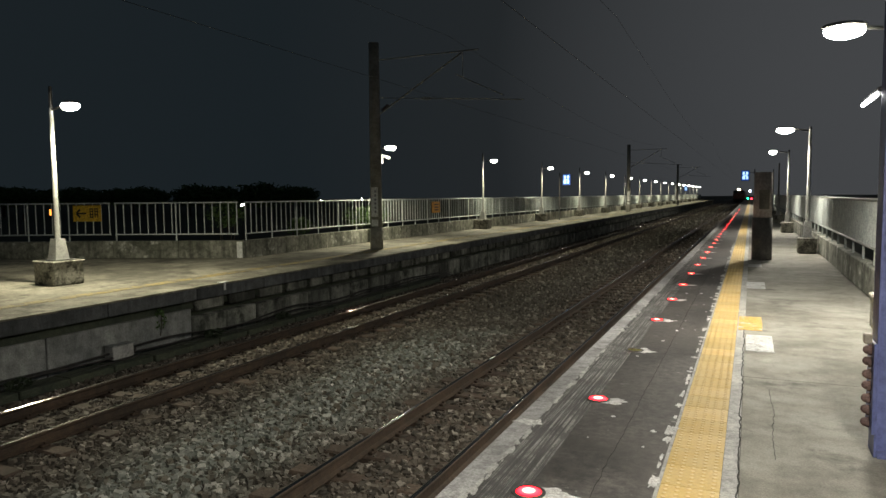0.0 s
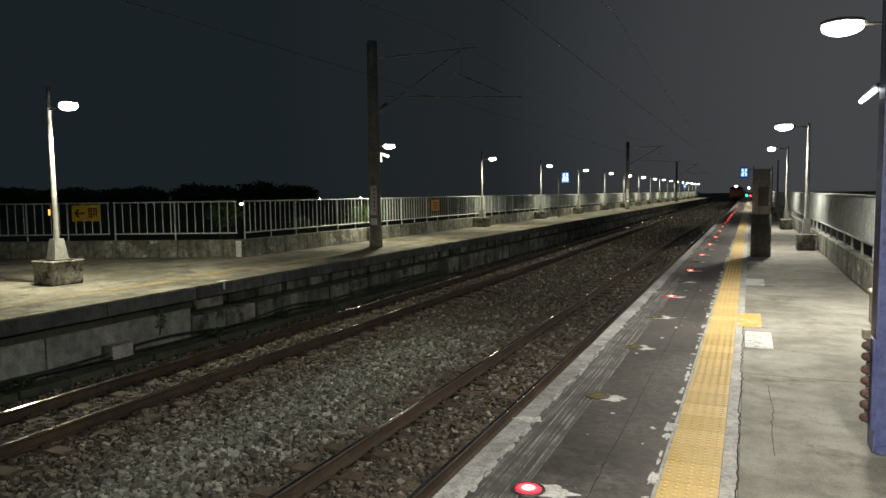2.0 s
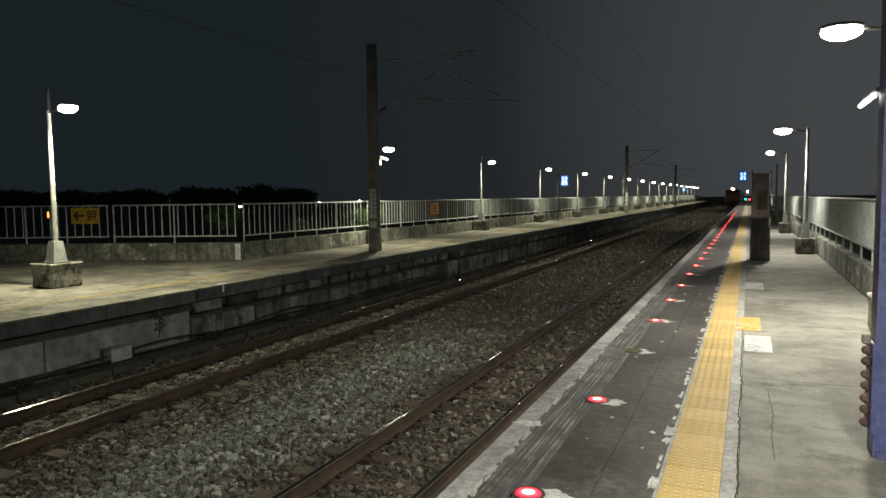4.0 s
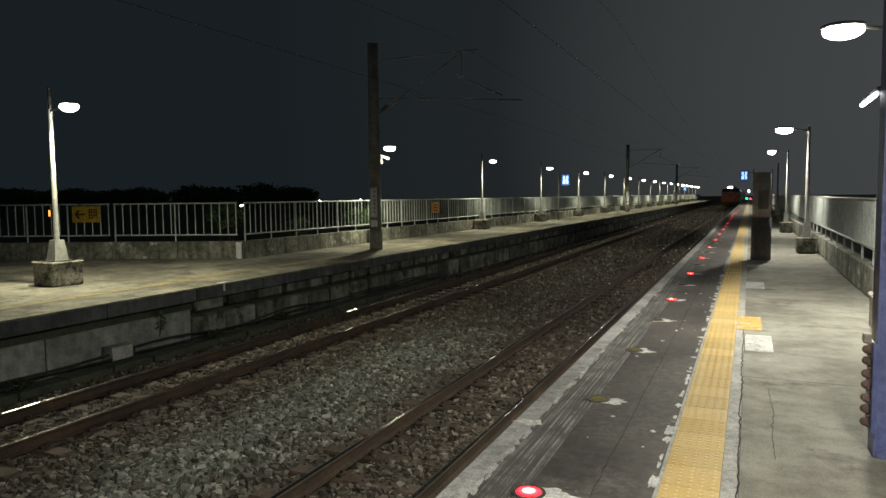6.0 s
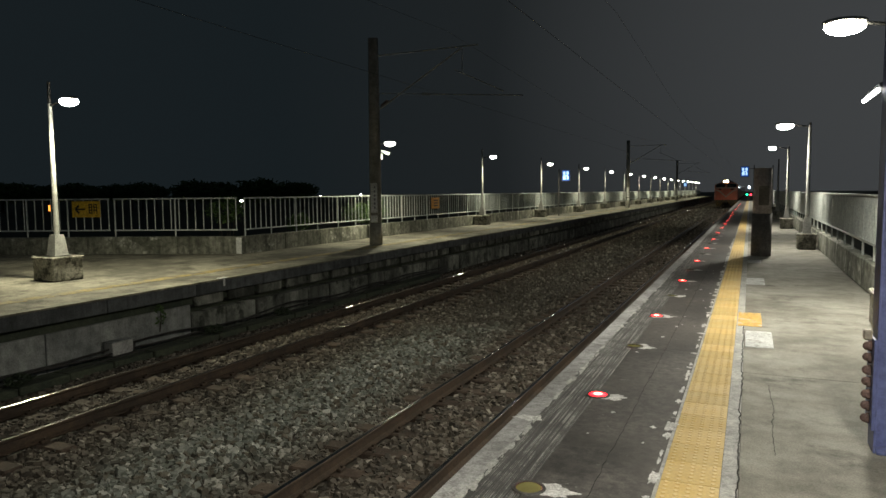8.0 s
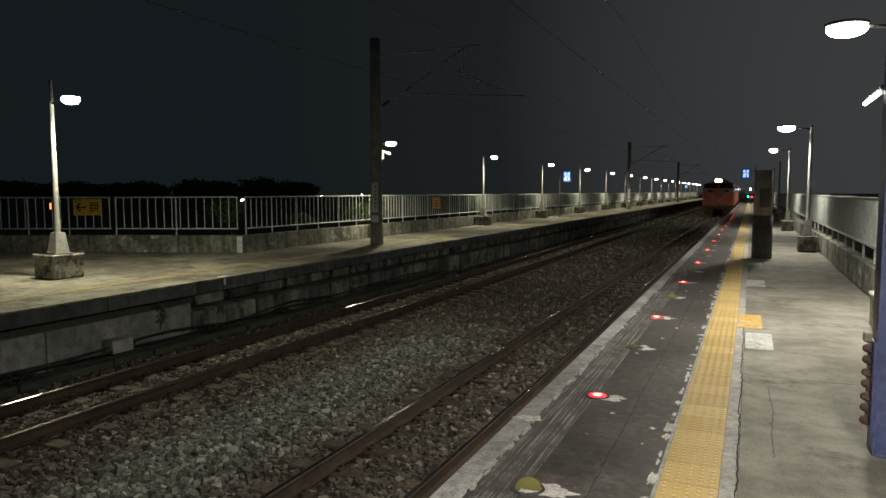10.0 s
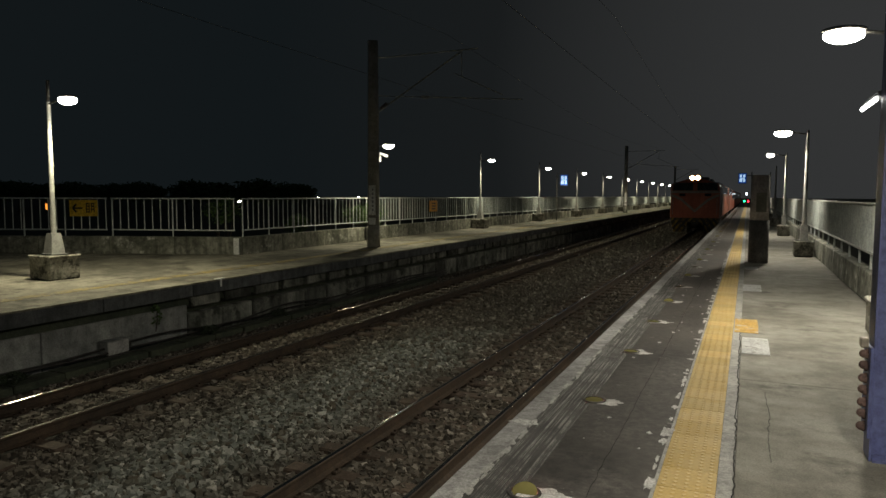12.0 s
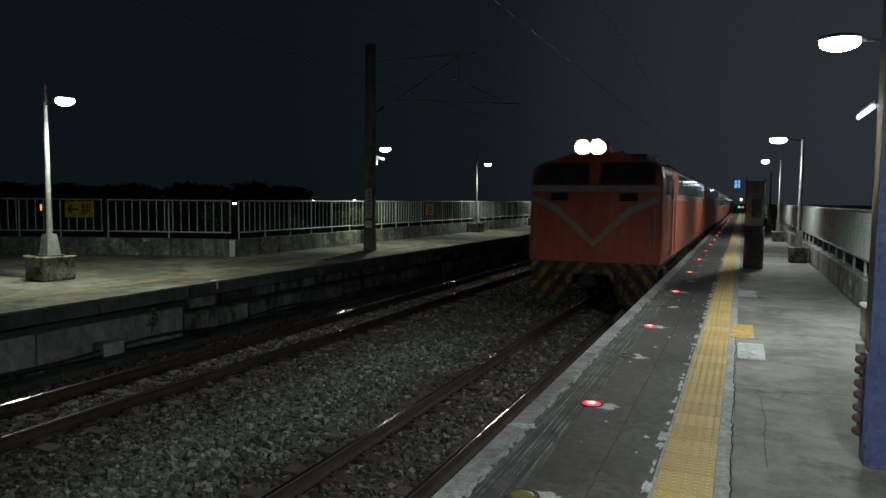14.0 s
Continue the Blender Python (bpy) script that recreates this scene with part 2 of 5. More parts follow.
# Lighter copy of the railing paint: the far side's lamplight put into the colour.
RAILING_FAR = weathered("lit_railing_paint", (0.50, 0.55, 0.55), (0.64, 0.69, 0.68), (0.35, 0.34, 0.32), rough=0.4, grain=90, blotch=5, stain_at=0.62, bump=0.1, vary=True, speck=0.15)
RAILING = weathered("grey_railing_paint", (0.31, 0.34, 0.335), (0.43, 0.46, 0.44), (0.2, 0.19, 0.17), rough=0.5, grain=90, blotch=5, stain_at=0.6, bump=0.1, vary=True, speck=0.2)
DARK_STEEL = weathered("dark_steel", (0.03, 0.03, 0.03), (0.06, 0.058, 0.055), (0.09, 0.06, 0.04), rough=0.55, grain=80, blotch=3, bump=0.15)
MAST = weathered("spun_concrete_mast", (0.20, 0.197, 0.175), (0.30, 0.295, 0.27), (0.14, 0.137, 0.125), grain=70, blotch=1.0, speck=0.35)
MAST_FOOT = weathered("dark_wrapped_mast_foot", (0.065, 0.062, 0.06), (0.115, 0.11, 0.105), (0.15, 0.145, 0.14), grain=60, blotch=2)
PILLAR = weathered("brown_grey_pillar", (0.34, 0.30, 0.275), (0.46, 0.41, 0.375), (0.52, 0.46, 0.42), grain=70, blotch=2.0, speck=0.3)
RUST = weathered("rail_rust", (0.030, 0.020, 0.013), (0.060, 0.039, 0.025), (0.095, 0.066, 0.043), rough=0.8, grain=70, blotch=1.6)
SLEEPER = weathered("dusty_concrete_sleeper", (0.055, 0.038, 0.028), (0.098, 0.072, 0.054), (0.14, 0.118, 0.094), grain=60, blotch=3, vary=True, random_tone=0.2)
HEAD = rail_steel()
STONE = stone_material("crushed_stone")
BED = weathered("ballast_bed_dust", (0.034, 0.028, 0.022), (0.068, 0.058, 0.047), (0.11, 0.10, 0.088), grain=35, blotch=2.2, bump=0.9)
LAND = weathered("dark_field_soil", (0.018, 0.022, 0.014), (0.04, 0.045, 0.028), (0.03, 0.026, 0.02), grain=8, blotch=0.08)
YELLOW = tactile_yellow("tactile_yellow", (0.53, 0.37, 0.115), (0.56, 0.44, 0.21))
YELLOW_OLD = weathered("faded_tactile_yellow", (0.21, 0.18, 0.11), (0.34, 0.265, 0.10), (0.17, 0.16, 0.13), grain=60, blotch=2.2, stain_at=0.48, vary=True, random_tone=0.15)
# Paler yellow for dot tops: the light they catch painted in, with some wear.
YELLOW_LIT_WORN = tactile_yellow("lit_worn_dot_yellow", (0.62, 0.47, 0.22), (0.66, 0.54, 0.32))
YELLOW_FRESH = weathered("worn_yellow_paint", (0.50, 0.29, 0.05), (0.54, 0.36, 0.11), (0.50, 0.47, 0.41), rough=0.7, grain=60, blotch=2.4, stain_at=0.53)
WHITE_PAINT = weathered("scuffed_white_paint", (0.40, 0.41, 0.42), (0.55, 0.56, 0.57), (0.24, 0.235, 0.22), rough=0.7, grain=60, blotch=2.6, stain_at=0.55)
FLAKE = weathered("pale_paint_flakes", (0.42, 0.42, 0.42), (0.62, 0.62, 0.62), (0.3, 0.3, 0.3), grain=80, blotch=6)
CRACK = weathered("crack_dirt", (0.012, 0.012, 0.012), (0.03, 0.028, 0.026), (0.02, 0.02, 0.02), blotch=6)
JOINT = weathered("joint_dirt", (0.06, 0.056, 0.05), (0.11, 0.105, 0.095), (0.05, 0.05, 0.045), blotch=6)
BLUE_PAINT = weathered("violet_blue_steel_paint", (0.085, 0.10, 0.24), (0.12, 0.14, 0.31), (0.10, 0.09, 0.13), rough=0.42, grain=90, blotch=2.5, stain_at=0.68, bump=0.12, speck=0.15)
RUSTY = weathered("rusty_bolts", (0.07, 0.045, 0.042), (0.14, 0.09, 0.082), (0.30, 0.27, 0.26), grain=60, blotch=9)
SIGN_YELLOW = weathered("sign_yellow", (0.60, 0.38, 0.03), (0.66, 0.43, 0.045), (0.5, 0.32, 0.04), rough=0.5, grain=40, blotch=2, bump=0.05)
SIGN_ORANGE = weathered("sign_orange", (0.62, 0.27, 0.03), (0.68, 0.32, 0.04), (0.5, 0.22, 0.03), rough=0.5, grain=40, blotch=2, bump=0.05)
SIGN_GREY = weathered("faded_sign_ink", (0.16, 0.16, 0.19), (0.24, 0.24, 0.28), (0.3, 0.3, 0.33), rough=0.5, blotch=3, bump=0.05)
SIGN_BLACK = weathered("sign_black", (0.015, 0.015, 0.015), (0.025, 0.025, 0.025), (0.03, 0.03, 0.03), rough=0.5, blotch=3, bump=0.05)
PLATE_WHITE = weathered("white_plate", (0.68, 0.69, 0.69), (0.78, 0.79, 0.79), (0.55, 0.55, 0.53), rough=0.45, grain=50, blotch=4, bump=0.05)
LED = glowing("led_lens", (1.0, 0.95, 0.80), 75.0)
LED_COOL = glowing("led_tube", (0.95, 0.97, 1.0), 14.0)
HEADLIGHT = glowing("headlight_lens", (1.0, 0.78, 0.50), 330.0)
# Own glow for the ring round each headlight: its warm halo put in.
HALO_GLOW = glowing("headlight_halo", (1.0, 0.46, 0.15), 3.5)
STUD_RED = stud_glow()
DISPLAY = glowing("display_dots", (0.45, 0.70, 1.0), 1.6)
DISPLAY_BACK = glowing("display_blue", (0.02, 0.10, 0.45), 0.7)
SIGNAL_GREEN = glowing("signal_green", (0.02, 1.0, 0.35), 9.0)
SIGNAL_RED = glowing("signal_red", (1.0, 0.03, 0.06), 9.0)
SIGNAL_WHITE = glowing("signal_white", (0.75, 0.85, 1.0), 9.0)
SODIUM = glowing("sodium_glow", (1.0, 0.35, 0.05), 3.0)
AMBER_OFF = glass_dark("unlit_stud_lens", (0.13, 0.12, 0.045), 0.2)
ORANGE = weathered("orange_locomotive_paint", (0.39, 0.098, 0.058), (0.48, 0.128, 0.076), (0.28, 0.072, 0.045), rough=0.36, grain=30, blotch=0.8, stain_at=0.6, bump=0.04, streak=0.25, mottle=0.2, speck=0.1)
CREAM = weathered("cream_stripe_paint", (0.25, 0.225, 0.19), (0.32, 0.29, 0.25), (0.2, 0.17, 0.14), rough=0.45, grain=30, blotch=2, bump=0.04, speck=0.12)
ROOF_GREY = weathered("sooty_roof", (0.06, 0.06, 0.06), (0.11, 0.11, 0.11), (0.04, 0.04, 0.04), rough=0.6, blotch=1.2)
UNDER = weathered("sooty_underframe", (0.015, 0.014, 0.013), (0.035, 0.032, 0.03), (0.05, 0.04, 0.03), rough=0.7, blotch=3)
HAZARD = hazard_stripes()
WINDOW = glass_dark("train_window_glass", (0.012, 0.014, 0.016), 0.05)
LEAF = weathered("leaf_green", (0.06, 0.12, 0.03), (0.10, 0.18, 0.05), (0.12, 0.15, 0.05), rough=0.6, blotch=3)
LEAF_DARK = weathered("dark_weed_green", (0.022, 0.036, 0.018), (0.036, 0.052, 0.028), (0.03, 0.034, 0.02), rough=0.7, blotch=3)
BARK = weathered("bark", (0.04, 0.03, 0.02), (0.08, 0.06, 0.045), (0.05, 0.045, 0.035), blotch=6)


# ---- building helpers ----
def mesh_from(bm, name, material, smooth=False):
    me = bpy.data.meshes.new(name)
    bmesh.ops.recalc_face_normals(bm, faces=bm.faces[:])
    bm.to_mesh(me)
    bm.free()
    for mt in (material if isinstance(material, (list, tuple)) else [material]):
        me.materials.append(mt)
    if smooth:
        for f in me.polygons:
            f.use_smooth = True
    return me


def part(name, bm, material, parent=None, label="", at=None, smooth=False):
    """Links a bmesh (or mesh data) as one mesh object, under a thing where one is given."""
    me = bm if isinstance(bm, bpy.types.Mesh) else mesh_from(bm, name, material, smooth)
    ob = new(name, me)
    ob.parent = parent
    if at is not None:
        ob.matrix_basis = at
    return tagged(ob, label) if label else ob


def thing(name, label, category, group="", at=None, kind=""):
    ob = tagged(new(name), label, category, group, kind)
    ob.empty_display_size = 0.2
    if at is not None:
        ob.matrix_basis = at
    return ob


def box(bm, x, y, z, sx, sy, sz, bevel=0.0, m=None):
    """A box with its centre at x, y, z; edges rounded by bevel."""
    r = bmesh.ops.create_cube(bm, size=1.0)
    vs = r["verts"]
    bmesh.ops.transform(bm, matrix=Matrix.LocRotScale((x, y, z), None, (sx, sy, sz)), verts=vs)
    if bevel:
        es = list({e for v in vs for e in v.link_edges})
        out = bmesh.ops.bevel(bm, geom=es, offset=bevel, segments=1, affect="EDGES")
        vs = list({v for f in out["faces"] for v in f.verts} | {v for v in vs if v.is_valid})
    if m is not None:
        bmesh.ops.transform(bm, matrix=m, verts=vs)
    return bm


def boxed(*a, **k):
    return box(bmesh.new(), *a, **k)


def tube(bm, a, b, r0, r1=None, seg=10):
    """A round bar from a to b, radius r0 to r1."""
    a, b = Vector(a), Vector(b)
    r1 = r0 if r1 is None else r1
    q = (b - a).to_track_quat("Z", "Y").to_matrix().to_4x4()
    m = Matrix.Translation((a + b) / 2) @ q
    bmesh.ops.create_cone(bm, cap_ends=True, segments=seg, radius1=r0, radius2=r1, depth=(b - a).length, matrix=m)
    return bm


def sweep(pts, r, seg=7):
    """One unbroken round cable through the points."""
    bm = bmesh.new()
    rings = []
    pts = [Vector(q) for q in pts]
    for i, c in enumerate(pts):
        d = (pts[min(i + 1, len(pts) - 1)] - pts[max(i - 1, 0)]).normalized()
        u = d.orthogonal().normalized() if abs(d.z) > 0.9 else d.cross(Vector((0, 0, 1))).normalized()
        w = d.cross(u)
        rings.append([bm.verts.new(c + r * (u * math.cos(6.2832 * k / seg) + w * math.sin(6.2832 * k / seg))) for k in range(seg)])
    for a, b in zip(rings[:-1], rings[1:]):
        for k in range(seg):
            bm.faces.new((a[k], a[(k + 1) % seg], b[(k + 1) % seg], b[k]))
    bm.faces.new(rings[0][::-1])
    bm.faces.new(rings[-1])
    return bm


def frustum(bm, x, y, z0, z1, s0, s1):
    """A square tapered pedestal."""
    v = []
    for z, s in ((z0, s0), (z1, s1)):
        v.append([bm.verts.new((x + i * s / 2, y + j * s / 2, z)) for i, j in ((-1, -1), (1, -1), (1, 1), (-1, 1))])
    for k in range(4):
        bm.faces.new((v[0][k], v[0][(k + 1) % 4], v[1][(k + 1) % 4], v[1][k]))
    bm.faces.new(v[0][::-1])
    bm.faces.new(v[1])
    return bm


def prism_y(bm, outline, y0, y1):
    """An outline in x, z drawn out along y."""
    a = [bm.verts.new((x, y0, z)) for x, z in outline]
    b = [bm.verts.new((x, y1, z)) for x, z in outline]
    k = len(outline)
    for i in range(k):
        bm.faces.new((a[i], a[(i + 1) % k], b[(i + 1) % k], b[i]))
    bm.faces.new(a[::-1])
    bm.faces.new(b)
    return bm


def plate(bm, outline, z0, z1):
    """An outline in x, y with thickness from z0 to z1."""
    a = [bm.verts.new((x, y, z0)) for x, y in outline]
    b = [bm.verts.new((x, y, z1)) for x, y in outline]
    k = len(outline)
    for i in range(k):
        bm.faces.new((a[i], a[(i + 1) % k], b[(i + 1) % k], b[i]))
    bm.faces.new(a[::-1])
    bm.faces.new(b)
    return bm


rng = random.Random(7)


# ---- ground and track bed ----
def land():
    bm = bmesh.new()
    bmesh.ops.create_grid(bm, x_segments=40, y_segments=40, size=1500)
    for v in bm.verts:
        v.co.z = Z_LAND + 0.15 * noise.noise(v.co * 0.01)
    tagged(part("ground", bm, LAND), "dark night-time fields around the raised station", "ground", kind="structure")


def bed_height(x, y):
    """Level of the ballast: hollow under the far wall, a heap of fresh stone between the tracks."""
    z = Z_BED + 0.03 * noise.noise(Vector((x * 0.9, y * 0.5, 3.0)))
    heap = math.exp(-((x + 5.3) / 0.75) ** 2) * (1 - 0.6 / (1 + math.exp(-(y - 12.8) * 3)))
    z += 0.10 * heap + 0.05 * math.exp(-((x + 5.1) / 0.8) ** 2 - ((y - 8.6) / 2.4) ** 2)
    for c in (TRACK_NEAR, TRACK_FAR):
        z += 0.035 * math.exp(-((x - c) / 0.35) ** 4)
    return z


def track_bed():
    xs = np.linspace(-9.95, -1.35, 60)
    ys = np.concatenate([np.arange(-8, 40, 0.3), np.arange(40, 420, 6.0)])
    vs = [(x, y, bed_height(x, y)) for y in ys for x in xs]
    k = len(xs)
    fs = [(j * k + i, j * k + i + 1, (j + 1) * k + i + 1, (j + 1) * k + i) for j in range(len(ys) - 1) for i in range(k - 1)]
    me = bpy.data.meshes.new("track_bed")
    me.from_pydata(vs, [], fs)
    me.materials.append(BED)
    tagged(new("track_bed", me), "dusty grey-brown ballast bed under both tracks", "ground", kind="structure")


def stones():
    """Loose crushed stone, dense nearby and thinner further off."""
    g = np.random.default_rng(5)
    iv = np.array([(x, y, z) for x in (-0.72, 0.72) for y in (-0.72, 0.72) for z in (-0.72, 0.72)])
    fi = np.array([(0, 1, 3), (0, 3, 2), (4, 6, 7), (4, 7, 5), (0, 4, 5), (0, 5, 1), (2, 3, 7), (2, 7, 6), (0, 2, 6), (0, 6, 4), (1, 5, 7), (1, 7, 3)])
    ov = np.array([(1, 0, 0), (-1, 0, 0), (0, 1, 0), (0, -1, 0), (0, 0, 1), (0, 0, -1)], float)
    fo = np.array([(0, 2, 4), (2, 1, 4), (1, 3, 4), (3, 0, 4), (2, 0, 5), (1, 2, 5), (3, 1, 5), (0, 3, 5)])
    vs, fs, at = [], [], 0
    for y0, y1, per, size, bv, bf in ((3.6, 9.0, 640, 0.036, iv, fi), (9.0, 15.0, 400, 0.040, iv, fi), (15.0, 27.0, 150, 0.048, ov, fo), (27.0, 60.0, 45, 0.065, ov, fo), (60.0, 150.0, 11, 0.12, ov, fo)):
        n = int((y1 - y0) * 8.1 * per)
        px, py = g.uniform(-9.6, -1.5, n), g.uniform(y0, y1, n)
        for x, y in zip(px, py):
            near = min(abs(abs(x - TRACK_NEAR) - 0.565), abs(abs(x - TRACK_FAR) - 0.565))
            if near < 0.07:
                continue
            z = bed_height(x, y)
            on = abs(x - TRACK_NEAR) < 1.05 or abs(x - TRACK_FAR) < 1.05
            if on and ((y / 0.62) % 1.0) < 0.36 and g.random() < 0.12:
                continue
            s = size * g.uniform(0.45, 1.3)
            sc = s * g.uniform(0.55, 1.3, 3)
            a, b = g.uniform(0, 6.28), g.uniform(-1.57, 1.57)
            v = bv * sc * (1 + g.uniform(-0.38, 0.3, (len(bv), 3)))
            ca, sa, cb, sb = math.cos(a), math.sin(a), math.cos(b), math.sin(b)
            r = np.array([[ca, -sa * cb, sa * sb], [sa, ca * cb, -ca * sb], [0, sb, cb]])
            vs.append(v @ r.T + (x, y, z + s * g.uniform(0.0, 0.7)))
            fs.append(bf + at)
            at += len(bv)
    faces = [tuple(f) for blockf in fs for f in blockf.tolist()]
    me = bpy.data.meshes.new("ballast_stones")
    me.from_pydata(np.concatenate(vs).tolist(), [], faces)
    me.materials.append(STONE)
    tagged(new("ballast_stones", me), "loose crushed grey stone ballast, browned along the rails", "ballast", kind="stuff")


def rail_outline(x):
    half = [(0.063, 0.0), (0.063, 0.012), (0.012, 0.03), (0.009, 0.10), (0.033, 0.118), (0.033, 0.142), (0.026, 0.15)]
    o = half + [(-a, b) for a, b in half[::-1]]
    return [(x + a, Z_RAIL - 0.15 + b) for a, b in o]


def track(name, centre, label):
    """Two rails on sleepers; the nearest sleepers carry their clips."""
    t = thing(name, label, "railway track", kind="structure")
    for s in (-1, 1):
        x = centre + s * 0.565
        bm = bmesh.new()
        for y0, y1 in ((-8, 60), (60, 420)):
            prism_y(bm, rail_outline(x), y0, y1)
        rail = part("rail", bm, RUST, t, "rusted steel rail")
        bm = bmesh.new()
        for y0, y1 in ((-8, 60), (60, 420)):
            prism_y(bm, [(x + a, Z_RAIL + b) for a, b in ((-0.030, -0.010), (-0.027, -0.004), (-0.022, 0.0005), (-0.014, 0.003), (0.014, 0.003), (0.022, 0.0005), (0.027, -0.004), (0.030, -0.010))], y0, y1)
        part("running_surface", bm, HEAD, rail, "polished running band of the rail")
    zt = Z_RAIL - 0.155
    bm = bmesh.new()
    box(bm, 0, 0, -0.08, 2.1, 0.22, 0.16, 0.02)
    sl = mesh_from(bm, "sleeper", SLEEPER)
    bm = bmesh.new()
    for s in (-1, 1):
        for k in (-1, 1):
            box(bm, s * 0.565 + k * 0.095, 0, 0.018, 0.055, 0.11, 0.035, 0.008)
            tube(bm, (s * 0.565 + k * 0.105, 0, 0.02), (s * 0.565 + k * 0.105, 0, 0.06), 0.016, seg=6)
    clip = mesh_from(bm, "rail_clip", RUST)
    for i in range(120):
        y = 0.62 * (i - 2) + 0.11
        o = part("sleeper", sl, None, t, at=pose(centre, y, zt))
        if y < 16:
            part("rail_clip", clip, None, o)
    bm = bmesh.new()
    for i in range(120, 330):
        box(bm, centre, 0.62 * (i - 2) + 0.11, zt - 0.08, 2.1, 0.22, 0.16)
    tagged(part("sleeper", bm, SLEEPER, t, "far row of dusty sleepers"), kind="stuff")


# ---- near platform ----
STRIP_L, STRIP_R = -0.412, -0.112


def near_platform():
    p = thing("near_platform", "concrete station platform with dark screed and yellow tactile strip", "platform", kind="structure")
    bm = bmesh.new()
    prism_y(bm, [(-1.36, -1.6), (2.0, -1.6), (2.0, -0.03), (-1.36, -0.03)], -12, END)
    part("platform_body", bm, CONCRETE, p)
    bm = bmesh.new()
    prism_y(bm, [(-1.05, -0.03), (STRIP_L - 0.02, -0.03), (STRIP_L - 0.02, -0.002), (-1.05, -0.002)], -12, END)
    part("dark_screed", bm, SCREED, p, "worn dark screed with pale scuffs")
    # grooved band: low ribs along the edge
    bm = bmesh.new()
    prism_y(bm, [(-1.325, -0.03), (-1.05, -0.03), (-1.05, -0.008), (-1.325, -0.008)], -12, END)
    prism_y(bm, [(-1.325, -0.008), (-1.276, -0.008), (-1.276, -0.003), (-1.325, -0.003)], -12, END)
    for i in range(7):
        x = -1.255 + i * 0.0315
        prism_y(bm, [(x - 0.009, -0.008), (x + 0.009, -0.008), (x + 0.006, 0.0), (x - 0.006, 0.0)], -12, END)
    part("grooved_band", bm, GROOVED, p, "dark anti-slip band with worn ribs")
    # coping stones along the edge
    bm = bmesh.new()
    box(bm, 0, 0, -0.14, 0.15, 1.994, 0.28, 0.008)
    cop = mesh_from(bm, "coping_stone", COPING)
    for i in range(60):
        part("coping_stone", cop, None, p, at=pose(EDGE_NEAR + 0.073, -10 + 2.0 * i, 0.0))
    bm = bmesh.new()
    for i in range(60, 110):
        box(bm, EDGE_NEAR + 0.073, -10 + 2.0 * i, -0.14, 0.15, 1.994, 0.28)
    tagged(part("coping_stone", bm, COPING, p), kind="stuff")
    # mortar joint beside the strip, then concrete bays
    bm = bmesh.new()
    prism_y(bm, [(STRIP_L - 0.02, -0.03), (STRIP_R + 0.085, -0.03), (STRIP_R + 0.085, -0.003), (STRIP_L - 0.02, -0.003)], -12, END)
    part("mortar_bed", bm, CONCRETE_PALE, p, "pale mortar beside the tactile strip")
    y, i = -12.0, 0
    while y < END:
        ln = (2.9, 3.4, 2.6, 3.15)[i % 4] if y < 60 else 12.0
        if abs(y + ln - 9.0) < 1.2:
            ln = 9.05 - y
        bm = boxed((STRIP_R + 0.085 + 1.64) / 2, y + ln / 2, -0.017, 1.64 - STRIP_R - 0.085 - 0.004, ln - 0.008, 0.030, 0.003)
        part("concrete_bay", bm, CONCRETE, p)
        y, i = y + ln, i + 1


def crack():
    """The long crack beside the tactile strip, and a short one branching in the bay."""
    bm = bmesh.new()
    for x0, ya, yb, sw, wd in ((-0.035, 2.6, 9.0, 0.018, 0.005), (0.17, 4.4, 6.0, 0.03, 0.002), (-0.73, 2.6, 16.0, 0.004, 0.0018)):
        y, pts = ya, []
        while y < yb:
            pts.append((x0 + sw * noise.noise(Vector((x0 * 9, y * 2.2, 1))) + 0.012 * noise.noise(Vector((x0, y * 11, 5))), y))
            y += 0.03
        for (xa, y1), (xb, y2) in zip(pts[:-1], pts[1:]):
            w = wd * (0.6 + 0.8 * abs(noise.noise(Vector((xa * 5, y1 * 7, 2)))))
            plate(bm, [(xa - w, y1), (xa + w, y1), (xb + w, y2), (xb - w, y2)], -0.004, 0.0012)
    tagged(part("crack", bm, CRACK), "dark jagged crack in the platform concrete", "crack", kind="structure")


def irregular(bm, x, y, rx, ry, z0, z1, seed, n=22):
    pts = []
    for i in range(n):
        a = 6.2832 * i / n
        r = 1 + 0.6 * noise.noise(Vector((math.cos(a) * 1.6, math.sin(a) * 1.6, seed * 3.7))) + 0.55 * noise.noise(Vector((math.cos(a) * 4.5, math.sin(a) * 4.5, seed * 1.7)))
        pts.append((x + rx * r * math.cos(a), y + ry * r * math.sin(a)))
    plate(bm, pts, z0, z1)


